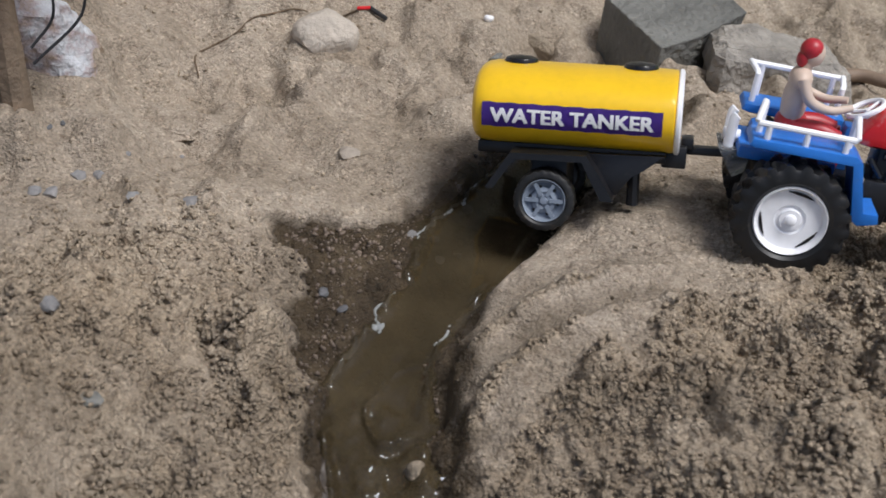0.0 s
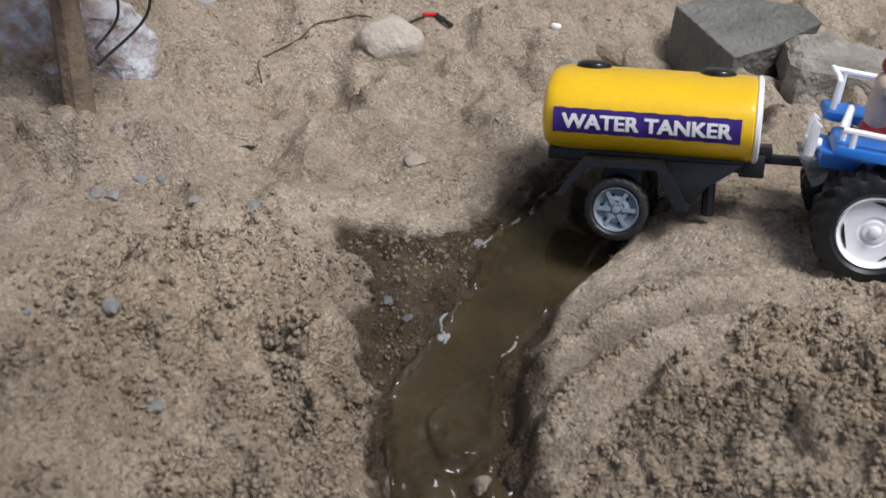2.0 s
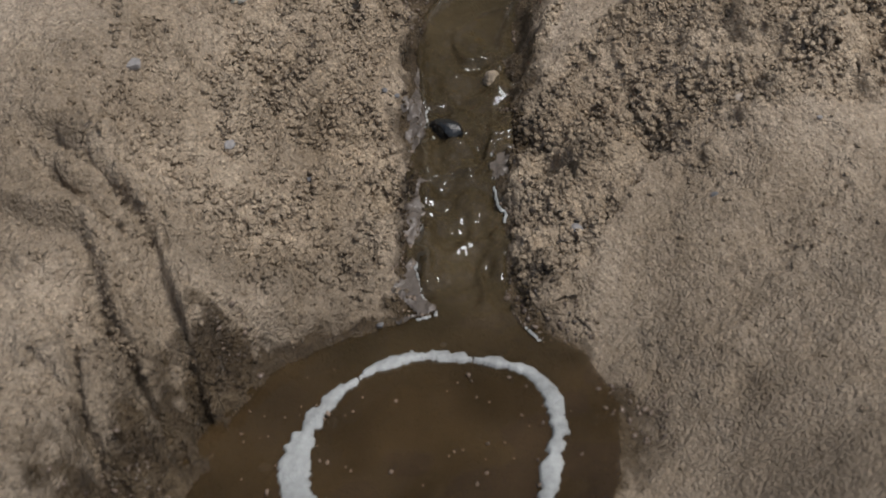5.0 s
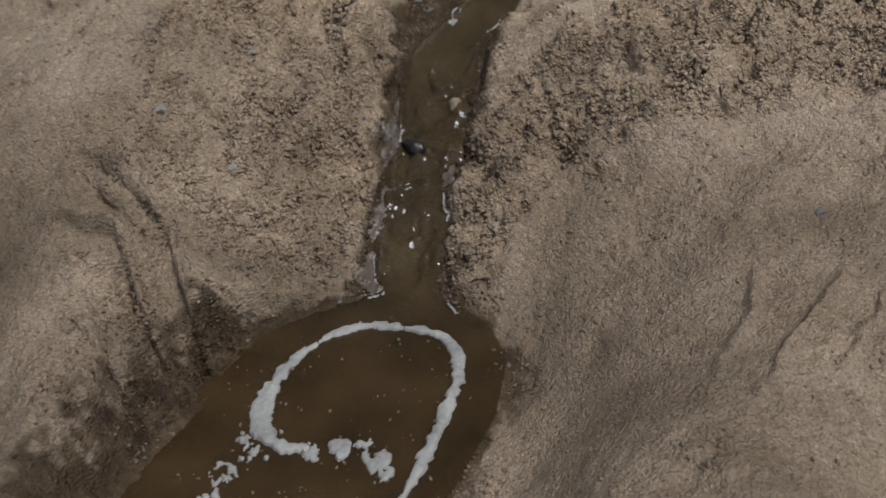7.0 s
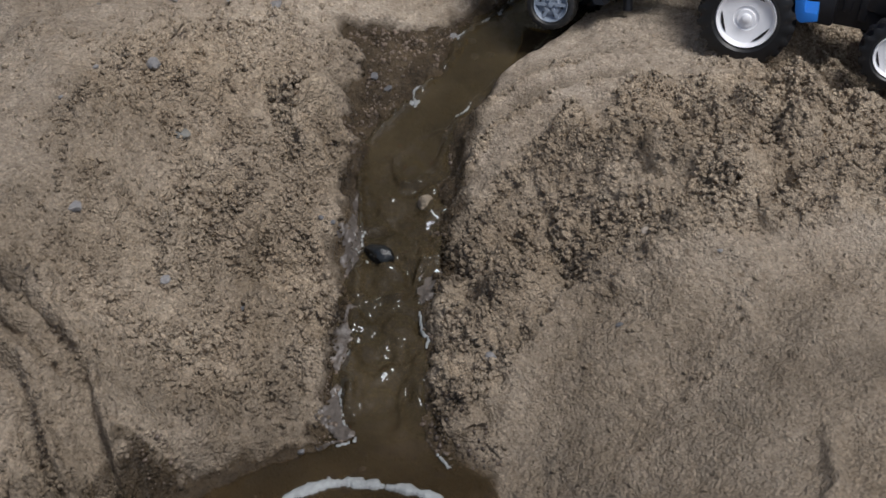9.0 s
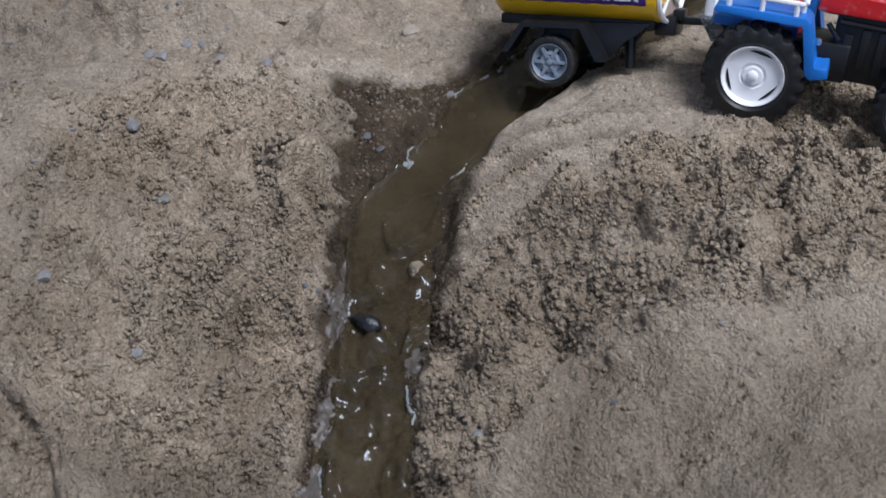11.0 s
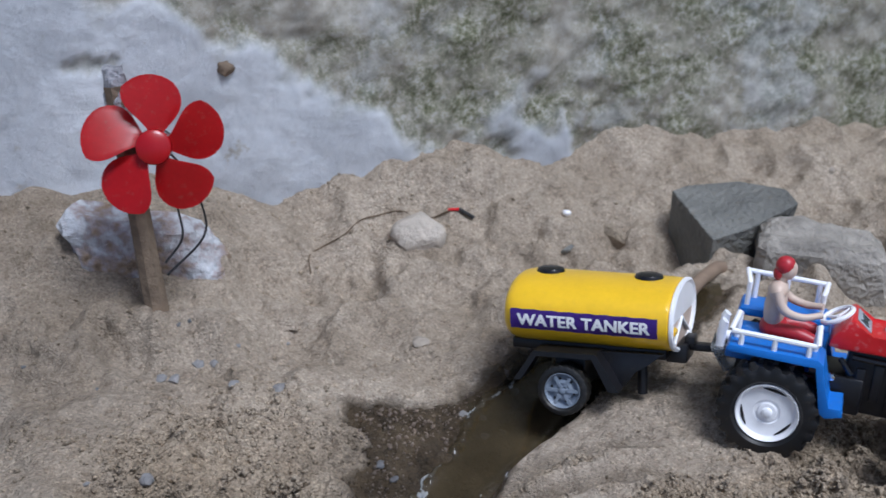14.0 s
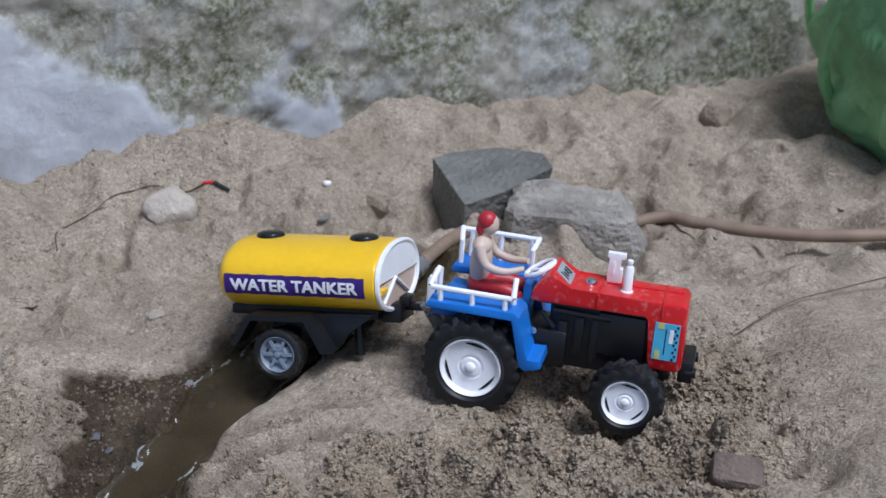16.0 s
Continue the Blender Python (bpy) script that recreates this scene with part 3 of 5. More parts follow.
def ground_height(x, y):
    base = swell(x, y)
    dl, dr = channel(x, y)
    lv = level(y)
    base = np.maximum(base, lv + 0.003 - 0.5 * np.maximum(np.maximum(dl, dr) - 0.02, 0))
    shelf = near_shelf(y)
    dl2 = np.maximum(np.maximum(dl - shelf, 0), 8 * (-0.55 - y))
    bank_l = np.interp(y, (-0.43, -0.305, -0.256, -0.094, 0.108), (0.045, 0.040, 0.018, 0.014, 0.03))
    bank_r = np.interp(y, (-0.43, -0.343, -0.29, -0.214, -0.094, 0.06), (0.110, 0.100, 0.030, 0.012, 0.018, 0.024))
    low = lv + 0.0015 + 0.13 * np.clip(dl, 0, shelf) + 0.009 * (fbm(x, y, 0.02, 4, 7.0) + 0.12) * (dl > 0)
    h = np.where(dl > 0, low + (base - low) * step01(dl2 / bank_l), lv + (base - lv) * step01(dr / bank_r))
    # scooped terraces beside the channel, slumped ledges and cracks above the pool
    wob = 0.0035 * fbm(x, y, 0.016, 3, 2.0)
    dry = step01((np.maximum(dl - shelf, dr) - 0.003) / 0.008)
    for pts, drop in LEDGES:
        d, s = line_at(x, y, pts)
        d = d + wob
        h = h + dry * drop * np.sin(math.pi * np.clip(s, 0.02, 0.98)) ** 0.4 * (np.tanh(d / 0.0018) - np.tanh(d / 0.018)) * np.exp(-((d / 0.05) ** 2)) * (s > 0) * (s < 1)
    for pts in RIDGES:
        d, s = line_at(x, y, pts)
        d = d + 0.5 * wob
        fade = np.sin(math.pi * np.clip(0.10 + 0.90 * s, 0.03, 0.97)) ** 0.5 * np.exp(-((d / 0.05) ** 2))
        h = h + dry * fade * (0.0070 * (np.tanh((d + 0.005) / 0.0055) - np.tanh(d / 0.024)) + 0.0030 * np.exp(-((d / 0.0040) ** 2)))
    for pts, depth, half in CRACKS:
        d, s = line_at(x, y, pts)
        h = h - dry * depth * np.exp(-(((d + 1.2 * wob) / half) ** 2)) * np.sin(math.pi * np.clip(s, 0.03, 0.97)) ** 0.5
    inside = (dl <= 0) & (dr <= 0)
    deep = np.minimum(-dl, -dr)
    return np.where(inside, lv - np.minimum(0.016, 0.55 * deep) - 0.0008, h), dl, dr, shelf


def axis_steps(lo, hi, fine, far):
    mid = np.arange(lo, hi, fine)
    out, s, v = [], fine, hi
    while v < far:
        out.append(v)
        s = min(s * 1.12, 0.25)
        v += s
    back, s, v = [], fine * 1.12, lo - fine
    while v > -far:
        back.append(v)
        s = min(s * 1.12, 0.25)
        v -= s
    return np.concatenate([back[::-1], mid, out])


XS = axis_steps(-0.39, 0.33, 0.0010, 6.0)
YS = axis_steps(-0.46, 0.12, 0.0010, 6.0)
YS = np.concatenate([YS[YS < 0.12], np.arange(0.12, 0.50, 0.0020), YS[YS > 0.51]])
GX, GY = np.meshgrid(XS, YS)
GZ, DL, DR, SHELF = ground_height(GX, GY)
CR = crumbly(GX, GY)
SOAK = np.interp(GY, (-0.53, -0.34, -0.285, -0.23, 0.01, 0.1), (0.030, 0.026, 0.022, 0.012, 0.010, 0.018))
SOAK = np.where((DL > 0) & (GY < -0.295), 2.1, np.where((DR > 0) & (DL < 0), 1 + 1.3 * np.exp(-(((GY + 0.08) / 0.10) ** 4)), 1.0)) * SOAK * (1 + 0.7 * fbm(GX, GY, 0.05, 3, 8.0) + 1.1 * fbm3(GX, GY, GZ, 0.008, 3, 8.5))
WETNESS = step01((GY + 0.60) / 0.04) * np.where(DR >= 0, step01(1.35 - 1.35 * DR / (1.25 * SOAK)), step01(1.35 - 1.35 * (DL - SHELF - 0.003) / SOAK))
out_of_water = np.clip(np.maximum(DL - SHELF, DR) / 0.012, 0, 1)
far_lumps = np.maximum(step01((GY - 0.10) / 0.08), 0.55 * step01((-0.10 - GX) / 0.05) * step01((GY + 0.04) / 0.06)) * (0.2 + 0.8 * step01(((GX - 0.018) * 0.41 - (GY - 0.3585) * 0.91) / 0.14))
calm = 0.15 + 0.85 * out_of_water
GZ = GZ + (0.010 * fbm(GX, GY, 0.07, 4, 1.0) + 0.033 * (0.08 + far_lumps) * fbm(GX, GY, 0.040, 3, 13.0)) * calm
heaps = step01((GY + 0.02) / 0.10) * step01((0.9 - GY) / 0.1) * step01((0.02 - GX + 0.9 * np.maximum(GY - 0.06, 0)) / 0.05)
GZ = GZ + 0.030 * heaps * (1 - np.exp(-(((GX + 0.066) / 0.035) ** 2) - ((GY - 0.222) / 0.035) ** 2)) * (0.13 - np.abs(fbm(GX, GY, 0.075, 3, 41.0))) * calm
SLOPE_Y, SLOPE_X = np.gradient(GZ, YS, XS)
STEEP = np.sqrt(1 + SLOPE_X**2 + SLOPE_Y**2)
ROUGH = (0.0150 * fbm3(GX, GY, GZ, 0.026, 2, 4.0) * (0.10 + CR) + 0.022 * fbm3(GX, GY, GZ, 0.042, 2, 3.0) * CR) * calm / STEEP**2
ROUGH = ROUGH + 0.0085 * (far_lumps * (1 - 0.45 * step01((GX - 0.1) / 0.1)) + 0.6 * heaps) * np.maximum(0.10 - np.abs(fbm3(GX, GY, GZ, 0.027, 2, 19.0)), -0.12)
ROUGH = ROUGH + 0.0160 * np.maximum(fbm3(GX, GY, GZ, 0.014, 3, 16.0), -0.14) * CR * out_of_water / STEEP**2
ROUGH = ROUGH + 0.015 * np.minimum(fbm3(GX, GY, GZ, 0.021, 3, 6.0) + 0.17, 0) * CR * out_of_water / STEEP**4
ROUGH = ROUGH + 0.0056 * fbm3(GX, GY, GZ, 0.0040, 2, 9.0) * (0.20 + CR) * (0.3 + 0.7 * out_of_water) / STEEP**3.5

on_shelf = (DL > 0.002) & (DL < SHELF)
ROUGH = ROUGH + 0.0050 * np.abs(fbm3(GX, GY, GZ, 0.009, 3, 36.0)) * on_shelf


def work_sand(count, seed, grow=1.0, high=0.45):
    """Raises clumps of crumbs out of the sheet where the sand is broken up."""
    rnd = np.random.RandomState(seed)
    px, py, pr = rnd.uniform(-0.39, 0.33, count), rnd.uniform(-0.45, 0.42, count), (rnd.gamma(1.4, 0.00055, count) + 0.0008) * grow
    keep_at = crumbly(px, py) * (1 + 2.6 * fbm(px, py, 0.022, 3, 17.0)) > rnd.rand(count) * 1.1 + 0.06
    l, r = channel(px, py)
    keep_at &= np.maximum(l - near_shelf(py), r) > 0.006
    px, py, pr = px[keep_at], py[keep_at], np.minimum(pr[keep_at], 0.0028 * grow)
    tall, lean, flat = rnd.uniform(0.5, 1.1, len(px)), rnd.uniform(0, math.pi, len(px)), rnd.uniform(0.55, 1.0, len(px))
    for x, y, rad, k, w, f in zip(px, py, pr, tall, lean, flat):
        i0, i1 = np.searchsorted(XS, (x - rad, x + rad))
        j0, j1 = np.searchsorted(YS, (y - rad, y + rad))
        if i1 <= i0 or j1 <= j0 or STEEP[j0, i0] > 1.5:
            continue
        dx, dy = XS[i0:i1][None] - x, YS[j0:j1][:, None] - y
        u, v = dx * math.cos(w) + dy * math.sin(w), (dy * math.cos(w) - dx * math.sin(w)) / f
        ROUGH[j0:j1, i0:i1] += np.sqrt(np.maximum(rad * rad - u * u - v * v, 0)) * k * high


work_sand(1300, 13, 6.0, 0.40)
work_sand(4200, 12, 3.0, 0.36)
work_sand(80000, 11)
# the roughness stands square to the slope
PX, PY, PZ = GX - SLOPE_X / STEEP * ROUGH, GY - SLOPE_Y / STEEP * ROUGH, GZ + ROUGH / STEEP
GZ = GZ + ROUGH * STEEP


def ground_heights(x, y):
    i, j = np.clip(np.searchsorted(XS, x), 1, len(XS) - 1), np.clip(np.searchsorted(YS, y), 1, len(YS) - 1)
    u, v = (x - XS[i - 1]) / (XS[i] - XS[i - 1]), (y - YS[j - 1]) / (YS[j] - YS[j - 1])
    return (GZ[j - 1, i - 1] * (1 - u) + GZ[j - 1, i] * u) * (1 - v) + (GZ[j, i - 1] * (1 - u) + GZ[j, i] * u) * v


def ground_z(x, y):
    i, j = int(np.clip(np.searchsorted(XS, x), 1, len(XS) - 1)), int(np.clip(np.searchsorted(YS, y), 1, len(YS) - 1))
    u, v = (x - XS[i - 1]) / (XS[i] - XS[i - 1]), (y - YS[j - 1]) / (YS[j] - YS[j - 1])
    return float((GZ[j - 1, i - 1] * (1 - u) + GZ[j - 1, i] * u) * (1 - v) + (GZ[j, i - 1] * (1 - u) + GZ[j, i] * u) * v)


def sheet(name, gx, gy, gz, mat, wet=None, keep=None, attr="wet", loose=None):
    """A grid mesh; keep: which quads to have."""
    rows, cols = gx.shape
    idx = np.arange(rows * cols).reshape(rows, cols)
    quads = np.stack([idx[:-1, :-1], idx[:-1, 1:], idx[1:, 1:], idx[1:, :-1]], -1).reshape(-1, 4)
    if keep is not None:
        quads = quads[keep.ravel()]
    co = np.stack([gx, gy, gz], -1).reshape(-1, 3)
    used, inv = np.unique(quads, return_inverse=True)
    quads, co = inv.reshape(-1, 4), co[used]
    me = bpy.data.meshes.new(name)
    me.vertices.add(len(co))
    me.vertices.foreach_set("co", co.ravel())
    me.loops.add(quads.size)
    me.loops.foreach_set("vertex_index", quads.ravel().astype(np.int32))
    me.polygons.add(len(quads))
    me.polygons.foreach_set("loop_start", np.arange(0, quads.size, 4, dtype=np.int32))
    me.polygons.foreach_set("use_smooth", np.ones(len(quads), dtype=bool))
    me.update()
    for key, values in ((attr, wet), ("loose", loose)):
        if values is not None:
            me.attributes.new(key, "FLOAT", "POINT").data.foreach_set("value", values.ravel()[used].astype(np.float32))
    me.materials.append(mat)
    return new(name, me)


seep = np.where(DR >= 0, 0.36 * np.exp(-((DR / 0.085) ** 2)), 0.62 * np.exp(-((DL / 0.09) ** 2))) * step01((-0.277 - GY) / 0.05) * (1 + 0.5 * fbm(GX, GY, 0.04, 4, 26.0))
seep = np.maximum(seep, 0.3 * np.exp(-((np.maximum(DL - SHELF, 0) / 0.030) ** 2)) * (DL > 0) * step01((GY + 0.16) / 0.06) * step01((0.03 - GY) / 0.03) * (1 + 1.2 * fbm(GX, GY, 0.03, 4, 34.0)))
seep = seep * step01((GY + 0.62) / 0.06)
stain = 0.60 * np.exp(-(((GX - 0.035) / 0.095) ** 4) - (((GY + 0.335) / 0.105) ** 4)) * (1 + 0.5 * fbm(GX, GY, 0.05, 4, 27.0)) * step01(1 - line_at(GX, GY, SMOOTHED)[0] / 0.02)
# broad darker zones: far left, left bank and towards the pool
darker_zones = (0.24 * step01((-0.16 - GX) / 0.14) * step01((GY + 0.12) / 0.10) + 0.29 * step01((-0.05 - GY) / 0.16) + 0.17 * step01((-0.20 - GY) / 0.10) + 0.12 * step01((-0.11 - GX) / 0.03) * step01((-0.06 - GY) / 0.08)) * np.exp(-((GY + 0.05) / 0.7) ** 2) * (1 + 1.1 * fbm(GX, GY, 0.06, 4, 31.0))
darkened = np.clip(np.maximum(np.maximum(WETNESS, darker_zones), np.maximum(seep, stain)), 0, 1)
# low flank of each ridge darkened: wet sand plus shade put into the colour
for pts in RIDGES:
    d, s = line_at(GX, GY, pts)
    darkened = np.maximum(darkened, np.clip(0.42 * np.exp(-(((d + 0.0105) / 0.0095) ** 4)) * np.sin(math.pi * np.clip(0.2 + 0.8 * s, 0, 0.97)) ** 0.5 * (0.9 + 0.9 * fbm(GX, GY, 0.012, 3, 29.0)), 0, 1))
ground = sheet("ground", PX, PY, PZ, SAND, darkened, loose=np.maximum(CR, 0.45 * step01((-0.12 - GY) / 0.10)) * out_of_water)
tagged(ground, "coarse tan river sand, crumbly, wet and darkened beside the channel", "sand", kind="structure")

# ---- water ----
wx, wy = np.meshgrid(np.arange(-0.26, 0.13, 0.0010), np.arange(-0.56, 0.158, 0.0010))
rush = np.exp(-((wy + 0.165) / 0.100) ** 4) * np.exp(-((wx + 0.083) / 0.04) ** 4)
wz = level(wy) + 0.0011 * fbm(wx, wy, 0.03, 2, 1.5) + rush * (0.0080 * fbm(wx, wy * 0.7, 0.0230, 3, 2.5) + 0.0046 * np.clip(1 - np.abs(fbm(wx, wy * 0.8, 0.034, 2, 3.5)) / 0.10, 0, 1) ** 1.5 + 0.0034 * fbm(wx, wy, 0.0065, 2, 4.5))
wl_, wr_ = edges(wy)
lip = np.exp(-(((wx - wl_ - 0.002) / 0.0035) ** 2)) + 0.6 * np.exp(-(((wx - wr_ + 0.002) / 0.0030) ** 2))
wz = wz + lip * step01((wy + 0.29) / 0.04) * (0.0022 + 0.006 * fbm(wx, wy, 0.012, 3, 6.5))
inside_water = (np.maximum(wl_ - wx, wx - wr_) < 0.008)
kq = inside_water[:-1, :-1] & inside_water[1:, 1:]
water = sheet("water", wx, wy, wz, WATER, keep=kq)
tagged(water, "shallow muddy brown water running down a channel into a pool", "water", kind="structure")

# ---- wall behind ----
WALL_AT, WALL_OUT = Vector((0.0177, 0.3585, 0.0367)), Vector((0.41, -0.91, 0.05)).normalized()
along = Vector((WALL_OUT.y, -WALL_OUT.x, 0)).normalized() * -1
rise = WALL_OUT.cross(along) * -1 if WALL_OUT.cross(along).z < 0 else WALL_OUT.cross(along)
ws, wh = np.meshgrid(np.concatenate([np.arange(-1.6, -0.55, 0.03), np.arange(-0.55, 0.62, 0.003), np.arange(0.62, 1.0, 0.03)]), np.concatenate([np.arange(-0.30, -0.12, 0.03), np.arange(-0.12, 0.26, 0.003), np.arange(0.26, 0.9, 0.03)]))
loss_line = np.interp(ws, (-0.7, -0.45, -0.41, -0.34, -0.32, -0.27, -0.235, -0.2, -0.17, -0.134, -0.09, -0.045, 0.005, 0.03, 1.0), (0.20, 0.158, 0.146, 0.134, 0.128, 0.10, 0.068, 0.038, 0.018, -0.020, -0.062, -0.066, -0.074, -0.15, -0.3))
loss = step01((wh - loss_line + 0.075 * fbm(ws, wh, 0.07, 5, 1.0)) / 0.030)
loss = np.maximum(loss, 0.6 * step01(1.3 - np.hypot((ws + 0.342) / 0.013, (wh - 0.096) / 0.006) + 2.0 * fbm(ws, wh, 0.012, 3, 5.0)))
bulge = 0.010 * fbm(ws, wh, 0.22, 4, 2.0) - loss * (0.004 + 0.007 * (fbm(ws, wh, 0.03, 4, 3.0) + 0.3)) + 0.0012 * fbm(ws, wh, 0.012, 3, 4.0)
pw = [WALL_AT[k] + ws * along[k] + wh * rise[k] + bulge * WALL_OUT[k] for k in range(3)]
wall = sheet("wall_north", pw[0], pw[1], pw[2], WALL, loss, attr="render_loss")
thick = wall.modifiers.new("thickness", "SOLIDIFY")
thick.thickness, thick.offset = 0.10, -1 
tagged(wall, "old wall with pale grey plaster below and flaking mossy render above", "wall", kind="structure")

# ---- toy trailer with a tank ----
def wheel(parent, at, r, r_rim, width, rim_mat, side, lugs, rim_label, spokes=0):
    """A wheel whose outer face looks along side * y."""
    holder = part("wheel", lathe(bmesh.new(), [(r_rim * 0.30, -width * 0.2), (r_rim * 0.30, width * 0.2)], 16), BLACK, parent)
    holder.location = at
    s = side
    w = width / 2
    tyre = bmesh.new()
    steps, depth = lugs * 6, 0.075 if not spokes else 0.03
    rings = []
    for rad, y, bite in ((r_rim * 0.97, -0.80, 0), (r_rim * 1.10, -1.0, 0), (r * 0.86, -1.0, 0.4), (r * 0.925, -0.90, 1), (r * 0.93, -0.6, 1), (r * 0.93, -0.3, 1), (r * 0.93, -0.05, 1), (r * 0.93, 0.05, 1), (r * 0.93, 0.3, 1), (r * 0.93, 0.6, 1), (r * 0.925, 0.90, 1), (r * 0.86, 1.0, 0.4), (r_rim * 1.10, 1.0, 0), (r_rim * 0.97, 0.80, 0)):
        ring = []
        for i in range(steps):
            t = (i / 6 + 0.75 * abs(y) + (0.5 if y > 0 else 0)) % 1.0
            lug = max(0.0, min(1.0, (0.30 - abs(t - 0.5)) / 0.08))
            q = rad + r * depth * lug * bite
            ring.append(tyre.verts.new((q * math.cos(2 * math.pi * i / steps), y * w, q * math.sin(2 * math.pi * i / steps))))
        rings.append(ring)
    for p, n in zip(rings, rings[1:] + rings[:1]):
        for i in range(steps):
            tyre.faces.new((p[i], p[(i + 1) % steps], n[(i + 1) % steps], n[i]))
    part("tyre", tyre, TREAD if spokes else RUBBER, holder)
    rim = bmesh.new()
    q = r_rim
    if spokes:
        dish = [(0.98, 0.2), (0.99, 0.80), (0.95, 0.92), (0.88, 0.80), (0.80, 0.48), (0.62, 0.40), (0.56, 0.62), (0.40, 0.72), (0.30, 0.62), (0.20, 0.66), (0.16, 0.88), (0.001, 0.92)]
    else:
        dish = [(0.98, 0.2), (0.99, 0.82), (0.95, 0.92), (0.91, 0.86), (0.86, 0.66), (0.82, 0.62), (0.42, 0.66), (0.39, 0.58), (0.31, 0.58), (0.28, 0.72), (0.17, 0.72), (0.15, 0.84), (0.10, 0.90), (0.001, 0.90)]
    lathe(rim, [(q * u, s * w * h) for u, h in dish], 40)
    if spokes:
        for i in range(spokes):
            a = 2 * math.pi * i / spokes
            box(rim, (math.cos(a) * q * 0.55, s * w * 0.70, math.sin(a) * q * 0.55), (q * 0.62, w * 0.25, q * 0.17), 0.0, Matrix.Rotation(-a, 4, "Y"))
    rim_ob = part("rim", rim, rim_mat, holder, rim_label)
    for i in range(6 if spokes else 3):
        a = 2 * math.pi * (i + 0.5) / (6 if spokes else 3) + 0.35
        slot = bmesh.new()
        arc = [a + d for d in ((-0.16, -0.08, 0, 0.08, 0.16) if spokes else (-0.46, -0.23, 0, 0.23, 0.46))]
        inner, outer = (0.36, 0.70) if spokes else (0.64, 0.81)
        y = s * w * (0.5 if spokes else 0.64) + s * 0.0004
        v1 = [slot.verts.new((math.cos(t) * q * outer, y, math.sin(t) * q * outer)) for t in arc]
        v0 = [slot.verts.new((math.cos(t) * q * (inner if spokes else outer * math.cos(0.46) / math.cos(t - a) - 0.005), y, math.sin(t) * q * (inner if spokes else outer * math.cos(0.46) / math.cos(t - a) - 0.005))) for t in arc]
        for k in range(4):
            slot.faces.new((v1[k], v1[k + 1], v0[k + 1], v0[k]))
        made = bmesh.ops.extrude_face_region(slot, geom=list(slot.faces))["geom"]
        bmesh.ops.translate(slot, vec=(0, -s * 0.0012, 0), verts=[v for v in made if isinstance(v, bmesh.types.BMVert)])
        part("slot", slot, BLACK, rim_ob)
    return holder


TANK_A, TANK_B, TANK_Z = 0.0370, 0.0202, 0.0416


def oval(k, scale=1.0):
    a = 2 * math.pi * k
    c, s = math.cos(a), math.sin(a)
    f = lambda v: math.copysign(abs(v) ** 0.9, v)
    return TANK_A * scale * f(c), TANK_Z + TANK_B * scale * f(s)


def tank_side(z):
    """y of the near flank at height z."""
    t = max(-0.98, min(0.98, (z - TANK_Z) / TANK_B))
    return -TANK_A * (1 - abs(t) ** 2.22) ** 0.45


